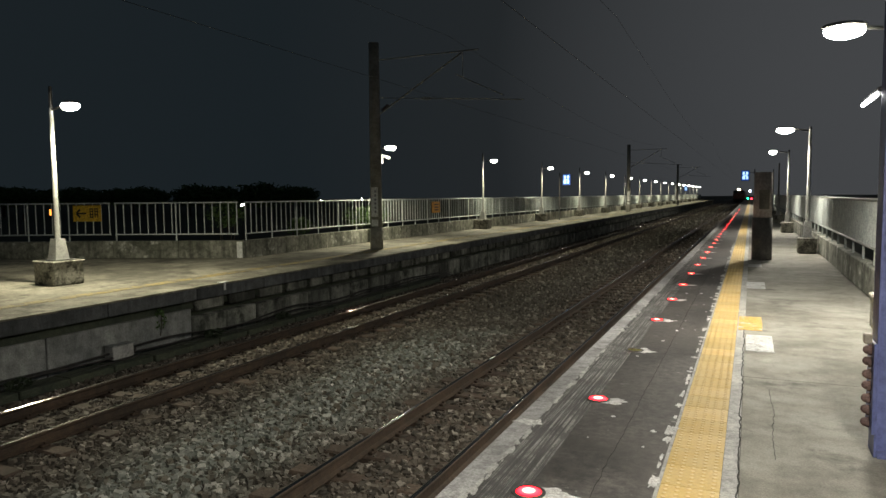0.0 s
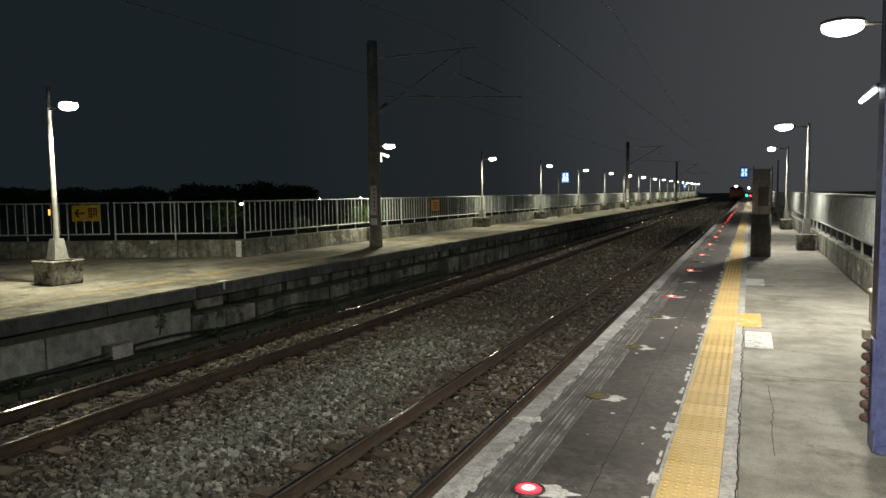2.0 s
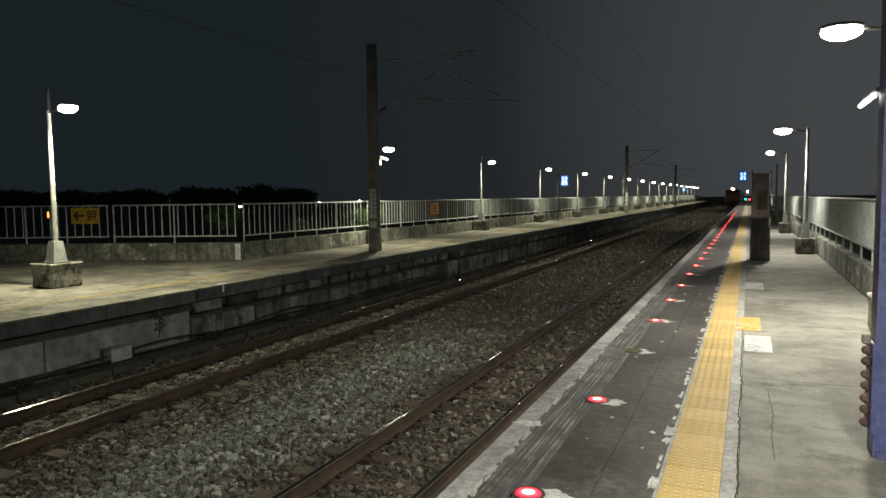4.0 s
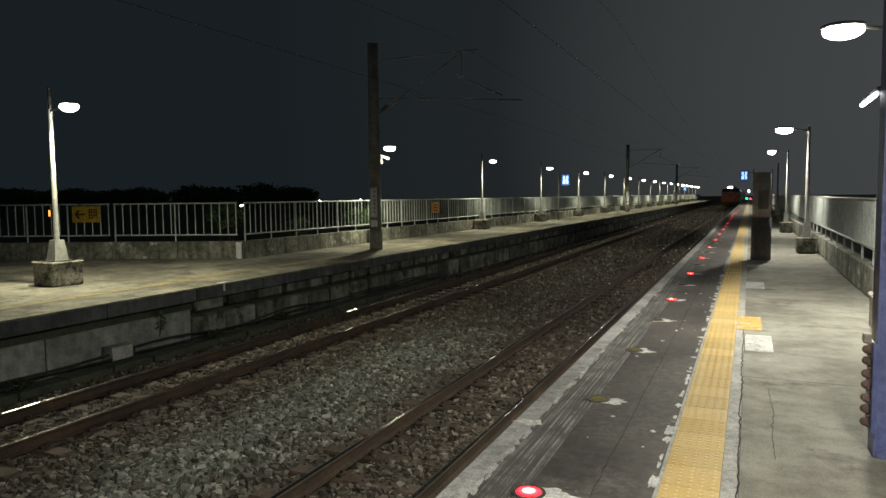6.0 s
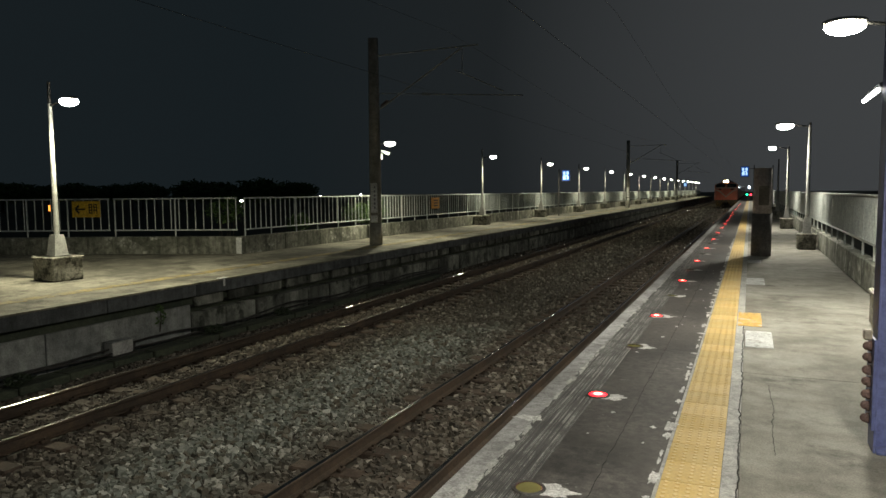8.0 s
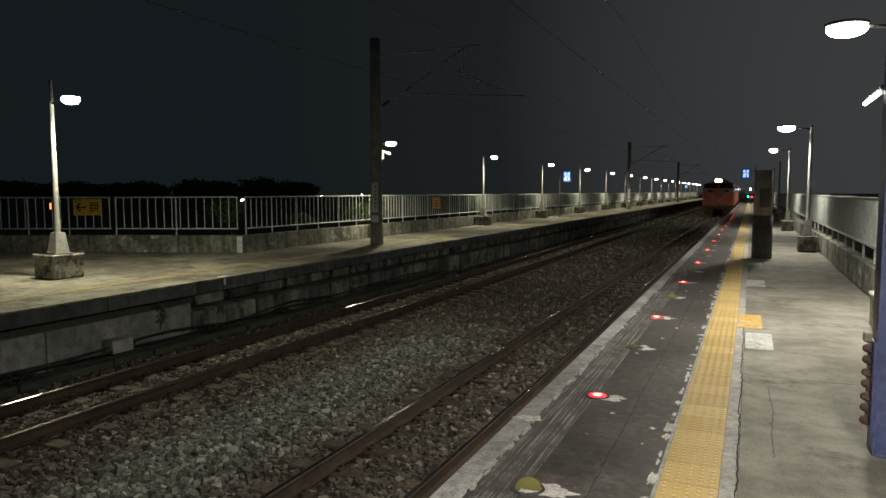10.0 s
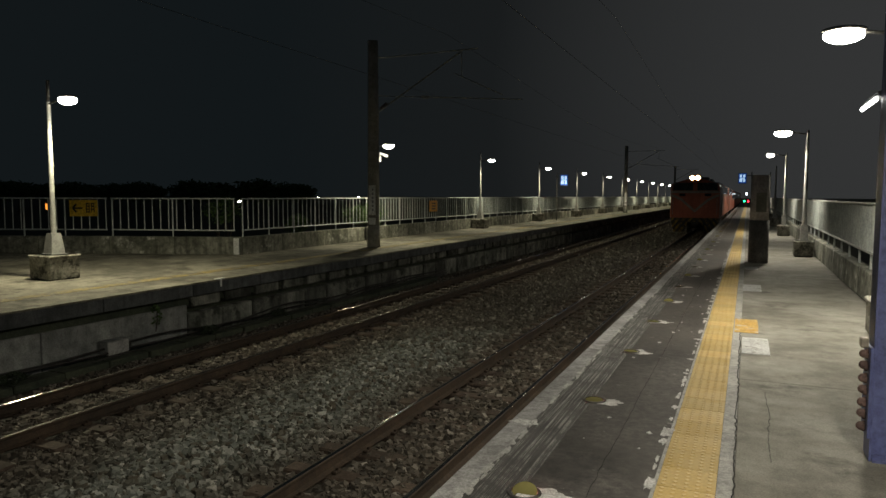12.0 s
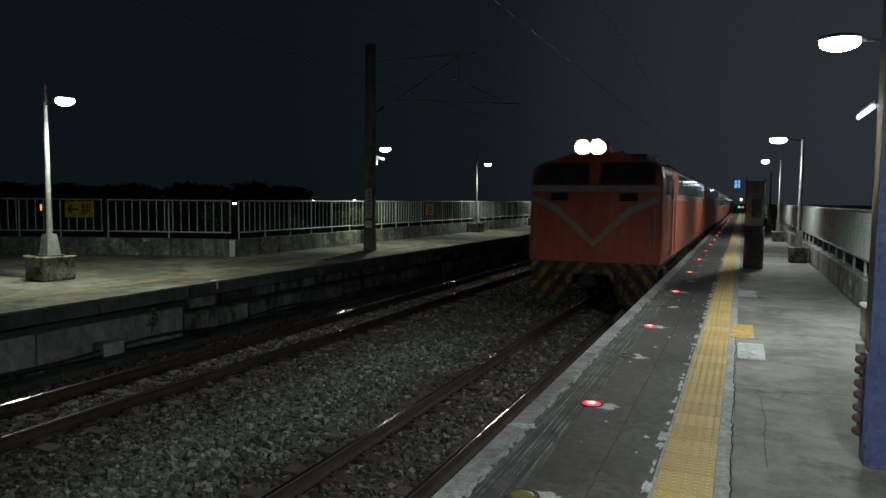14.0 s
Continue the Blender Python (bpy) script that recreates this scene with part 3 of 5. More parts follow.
def flakes():
    """Ragged spilled mortar along the strip, and small pale scuffs on the screed."""
    r = random.Random(11)
    bm = bmesh.new()
    y, lift = 3.0, 0.0011
    while y < 24:
        s = 0.5 + 0.5 * noise.noise(Vector((0, y * 1.3, 9)))
        if r.random() < 0.75:
            irregular(bm, STRIP_L - 0.03 - 0.02 * s, y, 0.008 + 0.05 * s * r.random(), r.uniform(0.015, 0.09), -0.004, lift, r.random() * 50)
            lift = 0.0011 + (lift - 0.0011 + 0.00003) % 0.002
        y += r.uniform(0.08, 0.36)
    for i in range(20):
        y = 3.2 + 14 * r.random() ** 1.5
        s = r.uniform(0.004, 0.018)
        irregular(bm, r.uniform(-0.98, -0.5), y, s, s * r.uniform(1, 2.2), -0.004, 0.0012 + 0.00003 * i, i * 1.7, 12)
    tagged(part("mortar_flakes", bm, FLAKE), "pale spilled mortar and scuffs on the screed", "mortar", kind="stuff")
    bm = bmesh.new()
    for i in range(170):
        y = 3.0 + 20 * r.random() ** 1.4
        irregular(bm, -1.322 + r.uniform(-0.012, 0.018), y, r.uniform(0.004, 0.016), r.uniform(0.015, 0.08), -0.009, 0.0010 + 0.00003 * i, i * 2.3, 14)
    tagged(part("coping_crumbs", bm, CONCRETE_PALE), "ragged grey mortar along the inner edge of the coping", "mortar", kind="stuff")


def painted_marks():
    def rough_rect(name, x0, x1, y0, y1, mt, label):
        o = []
        for (ax, ay), (bx, by) in (((x0, y0), (x1, y0)), ((x1, y0), (x1, y1)), ((x1, y1), (x0, y1)), ((x0, y1), (x0, y0))):
            for k in range(8):
                t = k / 8
                x, y = ax + (bx - ax) * t, ay + (by - ay) * t
                j = 0.007 * noise.noise(Vector((x * 40, y * 12, 4)))
                o.append((x + j, y + 2 * j))
        tagged(part(name, plate(bmesh.new(), o, -0.004, 0.0022), mt), label, "marking", kind="structure")
    rough_rect("yellow_patch", -0.10, 0.155, 8.56, 9.5, YELLOW_FRESH, "worn yellow painted patch on the platform floor")
    rough_rect("white_patch", -0.015, 0.245, 7.42, 8.27, WHITE_PAINT, "scuffed white painted patch on the platform floor")
    rough_rect("white_patch", -0.035, 0.255, 12.4, 13.3, WHITE_PAINT, "scuffed white painted patch on the platform floor")
    rough_rect("white_patch", -0.02, 0.25, 16.1, 16.7, WHITE_PAINT, "scuffed white painted patch on the platform floor")
    bm = bmesh.new()
    irregular(bm, -1.365, 4.50, 0.075, 0.055, -0.004, 0.0015, 3.3)
    tagged(part("white_mark", bm, FLAKE), "worn white mark on the coping", "marking", kind="structure")


def tactile_tile_mesh():
    bm = boxed(0, 0, -0.004, 0.2965, 0.2935, 0.012, 0.002)
    for i in range(5):
        for j in range(6):
            bmesh.ops.create_cone(bm, cap_ends=True, segments=6, radius1=0.0165, radius2=0.012, depth=0.005, matrix=Matrix.Translation((-0.116 + 0.058 * i, -0.122 + 0.049 * j, 0.004)))
    # flat tops of the dots take the paler yellow, as if catching the lamps
    for f in bm.faces:
        f.material_index = 1 if f.calc_center_median().z > 0.0062 else 0
    return mesh_from(bm, "tactile_tile", [YELLOW, YELLOW_LIT_WORN])


def tactile_strip():
    s = thing("tactile_strip", "yellow dotted tactile paving along the platform", "tactile paving", kind="structure")
    part("joint_bed", prism_y(bmesh.new(), [(STRIP_L, -0.02), (STRIP_R, -0.02), (STRIP_R, -0.0018), (STRIP_L, -0.0018)], -0.1, 60), JOINT, s, "dark dirt in the tile joints")
    me = tactile_tile_mesh()
    x = (STRIP_L + STRIP_R) / 2
    for i in range(150):
        part("tile", me, None, s, at=pose(x + 0.001 * rng.uniform(-1, 1), 0.036 + 0.3 * i, rng.uniform(-0.0008, 0.0008)))
    bm = bmesh.new()
    for i in range(150, 690):
        box(bm, x, 0.036 + 0.3 * i, -0.004, 0.298, 0.296, 0.012)
        box(bm, x - 0.1, 0.036 + 0.3 * i, 0.0035, 0.03, 0.27, 0.004)
        box(bm, x + 0.1, 0.036 + 0.3 * i, 0.0035, 0.03, 0.27, 0.004)
        box(bm, x, 0.036 + 0.3 * i, 0.0035, 0.03, 0.27, 0.004)
    tagged(part("tile", bm, YELLOW, s, "far run of the yellow tactile tiles"), kind="stuff")


# ---- far platform ----
def far_platform():
    p = thing("far_platform", "weathered concrete platform with overhanging lip and stained wall", "platform", kind="structure")
    bm = bmesh.new()
    prism_y(bm, [(-40, -2.6), (-9.98, -2.6), (-9.98, Z_LEFT - 0.03), (-40, Z_LEFT - 0.03)], -12, 15.3)
    prism_y(bm, [(-13.3, -2.6), (-9.98, -2.6), (-9.98, Z_LEFT - 0.03), (-13.3, Z_LEFT - 0.03)], 15.3, END)
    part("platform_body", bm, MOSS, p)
    bm = bmesh.new()
    prism_y(bm, [(-40, Z_LEFT - 0.03), (EDGE_FAR + 0.004, Z_LEFT - 0.03), (EDGE_FAR + 0.004, Z_LEFT), (-40, Z_LEFT)], -12, 15.3)
    prism_y(bm, [(-13.3, Z_LEFT - 0.03), (EDGE_FAR + 0.004, Z_LEFT - 0.03), (EDGE_FAR + 0.004, Z_LEFT), (-13.3, Z_LEFT)], 15.3, END)
    part("platform_surface", bm, FAR_TOP, p, "pale worn platform screed")
    # lip slabs
    lm = mesh_from(boxed(0, 0, 0, 0.42, 1.985, 0.22, 0.012), "lip_slab", LIP)
    for i in range(60):
        part("lip_slab", lm, None, p, at=pose(EDGE_FAR - 0.21, -9 + 2 * i, Z_LEFT - 0.142))
    bm = bmesh.new()
    for i in range(60, 109):
        box(bm, EDGE_FAR - 0.21, -9 + 2 * i, Z_LEFT - 0.142, 0.42, 1.985, 0.22)
    tagged(part("lip_slab", bm, LIP, p), kind="stuff")
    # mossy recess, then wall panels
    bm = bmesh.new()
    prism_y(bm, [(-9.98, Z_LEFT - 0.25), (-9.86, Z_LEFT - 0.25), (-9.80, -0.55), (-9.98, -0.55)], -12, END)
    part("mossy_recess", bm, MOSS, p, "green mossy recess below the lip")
    big = mesh_from(boxed(0, 0, 0, 0.2, 2.98, 0.85, 0.01), "wall_panel", PLASTER_PALE)
    small = mesh_from(boxed(0, 0, 0, 0.2, 0.93, 0.56, 0.025), "wall_panel", PLASTER)
    upper = mesh_from(boxed(0, 0, 0, 0.16, 0.80, 0.22, 0.02), "upper_block", PLASTER)
    for i in range(7):
        part("wall_panel", big, None, p, at=pose(-9.86, -9.5 + 3 * i, -0.97))
    for i in range(110):
        part("wall_panel", small, None, p, at=pose(-9.86 - 0.02 * (i % 3 == 1), 10.5 + 0.96 * i, -1.0))
        part("upper_block", upper, None, p, at=pose(-9.83, 10.5 + 0.96 * i, -0.50))
    bm = bmesh.new()
    for i in range(110, 205):
        box(bm, -9.86, 10.5 + 0.96 * i, -1.0, 0.2, 0.93, 0.56)
        box(bm, -9.83, 10.5 + 0.96 * i, -0.50, 0.16, 0.80, 0.22)
    tagged(part("wall_panel", bm, PLASTER, p), kind="stuff")
    # tactile strip, old and faded
    s = thing("faded_tactile_strip", "faded yellow tactile paving on the far platform", "tactile paving", kind="structure")
    tm = mesh_from(boxed(0, 0, 0, 0.298, 0.296, 0.008, 0.002), "tile", YELLOW_OLD)
    for i in range(140):
        part("tile", tm, None, s, at=pose(-10.72, 0.15 + 0.3 * i, Z_LEFT + 0.002))
    bm = bmesh.new()
    for i in range(140, 690):
        box(bm, -10.72, 0.15 + 0.3 * i, Z_LEFT + 0.002, 0.298, 0.296, 0.008)
    tagged(part("tile", bm, YELLOW_OLD, s), kind="stuff")


# ---- parapets and railings ----
def parapet_blocks(name, a, b, z0, height, thick, step, label):
    """A low wall from a to b in cast blocks."""
    a, b = Vector((*a, 0)), Vector((*b, 0))
    d = b - a
    ang = math.degrees(math.atan2(d.y, d.x))
    k = max(1, round(d.length / step))
    step = d.length / k
    w = thing(name, label, "parapet", kind="structure")
    me = mesh_from(boxed(0, 0, height / 2, step - 0.012, thick, height, 0.015), "parapet_block", PARAPET)
    for i in range(k):
        c = a + d * ((i + 0.5) / k)
        part("parapet_block", me, None, w, at=pose(c.x, c.y, z0 - 0.002, rz=ang))
    return w


def railing_panel(length, z0, z1, foot, gap, paint, ends=(0.04,)):
    """One railing panel along x from 0 to length: posts down to the parapet, rails, balusters."""
    t = thing("railing_panel", "grey painted steel railing panel on the parapet", "railing", "railing along the platforms")
    post = mesh_from(boxed(0, 0, (foot + z1) / 2, 0.036, 0.036, z1 - foot, 0.006), "post", paint)
    for x in (*ends, length * 0.5):
        part("post", post, None, t, at=pose(x, 0, 0))
    rail = mesh_from(boxed(length / 2, 0, 0, length - 0.02, 0.045, 0.04, 0.008), "rail", paint)
    for z in (z0, z1):
        part("rail", rail, None, t, at=pose(0, 0, z))
    bar = mesh_from(tube(bmesh.new(), (0, 0, z0), (0, 0, z1), 0.0155, seg=6), "baluster", paint)
    k = int(round((length - 0.08) / gap))
    for i in range(1, k + 1):
        part("baluster", bar, None, t, at=pose(0.04 + (length - 0.08) * i / k, 0, 0))
    return t


def far_run(name, x, ya, yb, step, z0, z1, foot, gap, label, paint):
    """The distant end of a railing, panel after panel joined."""
    bm = bmesh.new()
    y = ya
    while y < yb:
        box(bm, x, y, (foot + z1) / 2, 0.05, 0.05, z1 - foot)
        for z in (z0, z1):
            box(bm, x, y + step / 2, z, 0.045, step - 0.02, 0.04)
        for i in range(1, int(step / gap)):
            box(bm, x, y + i * gap, (z0 + z1) / 2, 0.03, 0.03, z1 - z0)
        y += step
    tagged(part(name, bm, paint), label, "railing", kind="stuff")


def railings():
    # far platform, along the track
    parapet_blocks("parapet_far", (-13.08, 15.4), (-13.08, 110), Z_LEFT, 0.50, 0.2, 1.9, "mould-stained low concrete parapet along the far platform")
    tagged(part("parapet_far_end", boxed(-13.08, 160, Z_LEFT + 0.25, 0.2, 100, 0.5, 0.015), PARAPET), "distant stretch of the stained parapet", "parapet", kind="structure")
    parapet_blocks("parapet_far_return", (-16.6, 14.15), (-12.98, 15.45), Z_LEFT, 0.50, 0.2, 1.9, "stained concrete parapet where the platform widens")
    parapet_blocks("parapet_far_side", (-24.0, 10.9), (-16.6, 14.15), Z_LEFT, 0.50, 0.2, 1.9, "dark concrete parapet at the widened platform")
    tagged(part("parapet_corner", boxed(-13.10, 15.29, Z_LEFT + 0.24, 0.26, 0.02, 0.46, 0.006), PLATE_WHITE), "thin white plate on the parapet corner", "parapet", kind="structure")
    one = railing_panel(2.42, 0.56, 1.45, 0.37, 0.232, RAILING_FAR)
    one.matrix_basis = pose(-13.08, 15.55, 0, rz=90)
    for i in range(1, 32):
        copy_thing(one, pose(-13.08, 15.55 + 2.42 * i, 0, rz=90))
    a = math.degrees(math.atan2(1.3, 3.62))
    ret = railing_panel(3.62, 0.56, 1.45, 0.37, 0.232, RAILING_FAR)
    ret.matrix_basis = pose(-16.57, 14.16, 0, rz=a)
    a2 = math.degrees(math.atan2(3.25, 7.4))
    c, s = math.cos(radians(a2)), math.sin(radians(a2))
    for k in range(3):
        copy_thing(one, pose(-24.0 + 0.75 * c + 2.42 * k * c, 10.9 + 0.75 * s + 2.42 * k * s, 0, rz=a2))
    far_run("railing_far_run", -13.08, 15.55 + 2.42 * 32, END, 2.42, 0.56, 1.45, 0.37, 0.232, "distant grey railing of the far platform", RAILING_FAR)
    # near platform
    parapet_blocks("parapet_near", (1.74, -8), (1.74, 90), 0, 0.46, 0.2, 1.9, "grey concrete parapet along the near platform")
    tagged(part("parapet_near_end", boxed(1.74, 150, 0.23, 0.2, 120, 0.46, 0.015), PARAPET), "distant stretch of the near parapet", "parapet", kind="structure")
    near = railing_panel(2.42, 0.70, 1.45, 0.45, 0.105, RAILING)
    near.matrix_basis = pose(1.74, -4.8, 0, rz=90)
    for i in range(1, 24):
        copy_thing(near, pose(1.74, -4.8 + 2.42 * i, 0, rz=90))
    far_run("railing_near_run", 1.74, -4.8 + 2.42 * 24, END, 2.42, 0.70, 1.45, 0.45, 0.105, "distant grey railing of the near platform", RAILING)


# ---- platform lamps ----
def lamp_head(t, reach, arm_z, wide=0.21):
    bm = bmesh.new()
    bmesh.ops.create_uvsphere(bm, u_segments=20, v_segments=10, radius=1.0, matrix=Matrix.LocRotScale((reach, 0, arm_z + 0.055), None, (wide + 0.02, 0.13, 0.05)))
    head = part("lamp_head", bm, GALVANISED, t, smooth=True)
    bm = bmesh.new()
    bmesh.ops.create_uvsphere(bm, u_segments=20, v_segments=10, radius=1.0, matrix=Matrix.LocRotScale((reach, 0, arm_z), None, (wide, 0.15, 0.095)))
    part("lens", bm, LED, head, "glowing LED lens", smooth=True)


def spot_under(t, reach, arm_z, watts, colour, lean, cone=168):
    ld = bpy.data.lights.new("platform_lamp_light", "SPOT")
    ld.energy, ld.color, ld.spot_size, ld.spot_blend, ld.shadow_soft_size = watts, colour, radians(cone), 0.75, 0.1
    lo = new("platform_lamp_light", ld)
    lo.parent = t
    lo.matrix_basis = pose(reach, 0, arm_z - 0.24, ry=lean)


def platform_lamp(reach, arm_z, top_z, block, block_h, watts, colour, lean, label, wide=0.21):
    """Footing, pedestal, tapered pole, arm and LED head; the arm points along +x."""
    t = thing("platform_lamp", label, "lamp post", "platform lamps")
    bm = boxed(0, 0, block_h / 2, block, block, block_h, 0.03)
    box(bm, 0, 0, block_h - 0.03, block + 0.035, block + 0.035, 0.06, 0.02)
    part("footing", bm, BLOCK, t, "blotched concrete footing")
    bm = frustum(bmesh.new(), 0, 0, block_h, block_h + 0.42, 0.29 * block / 0.66, 0.19 * block / 0.66)
    box(bm, 0, 0, block_h + 0.01, 0.35 * block / 0.66, 0.35 * block / 0.66, 0.02)
    part("pedestal", bm, GALVANISED, t)
    bm = tube(bmesh.new(), (0, 0, block_h + 0.38), (0, 0, arm_z), 0.055, 0.036, 12)
    part("pole", bm, GALVANISED, t, smooth=False)
    # same pole above the arm; dark colour stands for the missing lamplight there
    bm = tube(bmesh.new(), (0, 0, arm_z), (0, 0, top_z), 0.034, 0.03, 10)
    part("pole_tip", bm, DARK_STEEL, t)
    if watts > 0:
        bm = tube(bmesh.new(), (0, 0, arm_z - 0.04), (reach - 0.2, 0, arm_z + 0.02), 0.022, 0.02, 8)
        part("arm", bm, DARK_STEEL, t)
        lamp_head(t, reach, arm_z, wide)
        spot_under(t, reach, arm_z, watts, colour, lean)
    return t


def lamps():
    left = platform_lamp(0.62, 3.48, 3.90, 0.65, 0.49, LAMP_LEFT_W, LAMP_LEFT_COLOUR, -6, "pale grey lamp post with glowing LED head on a blotched footing")
    left.matrix_basis = pose(-12.60, 9.40, Z_LEFT, rz=-5)
    row = platform_lamp(0.60, 3.46, 3.86, 0.70, 0.48, LAMP_ROW_W, LAMP_LEFT_COLOUR, -6, "pale grey lamp post with glowing LED head on a blotched footing", 0.17)
    row.matrix_basis = pose(-12.6, 33.35, Z_LEFT)
    for i in range(1, 15):
        copy_thing(row, pose(-12.6, 33.35 + 10.95 * i, Z_LEFT))
    slim = platform_lamp(0.62, 3.46, 3.86, 0.34, 0.42, LAMP_ROW_W, LAMP_LEFT_COLOUR, -6, "pale grey lamp post with glowing LED head behind the mast")
    slim.matrix_basis = pose(-12.62, 22.3, Z_LEFT)
    right = platform_lamp(0.58, 3.20, 3.26, 0.45, 0.42, LAMP_ROW_W, LAMP_RIGHT_COLOUR, -6, "grey lamp post with glowing LED head on a concrete footing")
    right.matrix_basis = pose(1.36, 20.2, 0, rz=180)
    small = platform_lamp(0.58, 3.20, 3.26, 0.45, 0.42, LAMP_ROW_W, LAMP_RIGHT_COLOUR, -6, "grey lamp post with small round glowing head", 0.14)
    small.matrix_basis = pose(1.34, 30.6, 0, rz=180)
    dark = platform_lamp(0.58, 3.10, 3.16, 0.45, 0.42, 0, LAMP_RIGHT_COLOUR, -6, "bare grey lamp post on a concrete footing")
    dark.matrix_basis = pose(1.34, 40.8, 0, rz=180)
    copy_thing(dark, pose(1.34, 51.0, 0, rz=180))
    for y in (61.2, 71.4, 81.6, 91.8, 102.0):
        copy_thing(small, pose(1.34, y, 0, rz=180))
    tall = platform_lamp(0.60, 3.36, 3.42, 0.45, 0.42, LAMP_RIGHT_W, LAMP_RIGHT_COLOUR, -6, "grey lamp post with glowing LED head beside the steel column")
    tall.matrix_basis = pose(1.51, 9.0, 0, rz=180)
    # unseen extra lamp beside the camera, set close to brighten the near floor
    copy_thing(tall, pose(1.51, 0.9, 0, rz=180))
    # lamps of a lane beyond the fence, on lower ground
    for x, y, h in ((-39.6, 46.8, 3.36), (-55.7, 82.5, 3.52), (-75.36, 126.8, 3.56)):
        t = thing("lane_lamp", "small glowing lane lamp beyond the railing", "lamp post", "lane lamps", at=pose(x, y, Z_LAND, rz=-70))
        part("pole", tube(bmesh.new(), (0, 0, 0), (0, 0, h - 0.06), 0.05, 0.035, 8), DARK_STEEL, t)
        part("arm", tube(bmesh.new(), (0, 0, h - 0.08), (0.0, 0, h - 0.02), 0.02, seg=6), DARK_STEEL, t)
        lamp_head(t, 0.0, h)


# ---- masts and overhead line ----
def mast(x, y, z0, side, foot_h, label):
    """A spun concrete mast with a cantilever over its track; side is +1 when the track lies towards +x."""
    t = thing("catenary_mast", label, "mast", "overhead line masts", at=pose(x, y, z0))
    bm = tube(bmesh.new(), (0, 0, 0), (0, 0, 6.6), 0.20, 0.165, 20)
    part("mast_pole", bm, MAST, t, smooth=True)
    if foot_h:
        part("mast_wrap", tube(bmesh.new(), (0, 0, 0), (0, 0, foot_h), 0.222, 0.218, 20), MAST_FOOT, t, "dark wrapping round the foot", smooth=True)
    s = side
    part("bracket", tube(bmesh.new(), (s * 0.15, 0, 6.05), (s * 3.6, 0, 6.08), 0.022, seg=8), GALVANISED, t)
    part("strut", tube(bmesh.new(), (s * 0.2, 0, 4.36), (s * 3.05, 0, 6.03), 0.028, seg=8), GALVANISED, t)
    bm = bmesh.new()
    tube(bm, (s * 3.08, 0, 6.06), (s * 3.08, 0, 5.30), 0.012, seg=6)
    tube(bm, (s * 2.86, 0, 5.39), (s * 4.40, 0, 4.66), 0.016, seg=6)
    part("dropper", bm, GALVANISED, t)
    bm = bmesh.new()
    tube(bm, (s * 1.8, 0, 4.74), (s * 5.0, 0, 4.50), 0.018, seg=6)
    tube(bm, (s * 0.15, 0, 4.86), (s * 1.8, 0, 4.74), 0.012, seg=6)
    for k in range(5):
        tube(bm, (s * (1.72 + 0.06 * k), 0, 4.745 - 0.004 * k), (s * (1.745 + 0.06 * k), 0, 4.743 - 0.004 * k), 0.05, 0.045, 10)
    part("steady_arm", bm, GALVANISED, t)
    bm = bmesh.new()
    for k in range(5):
        tube(bm, (s * (0.28 + 0.05 * k), 0, 4.46 + 0.034 * k), (s * (0.30 + 0.05 * k), 0, 4.475 + 0.034 * k), 0.06, 0.05, 10)
    part("insulator", bm, RUSTY, t, "brown ribbed insulator")
    return t


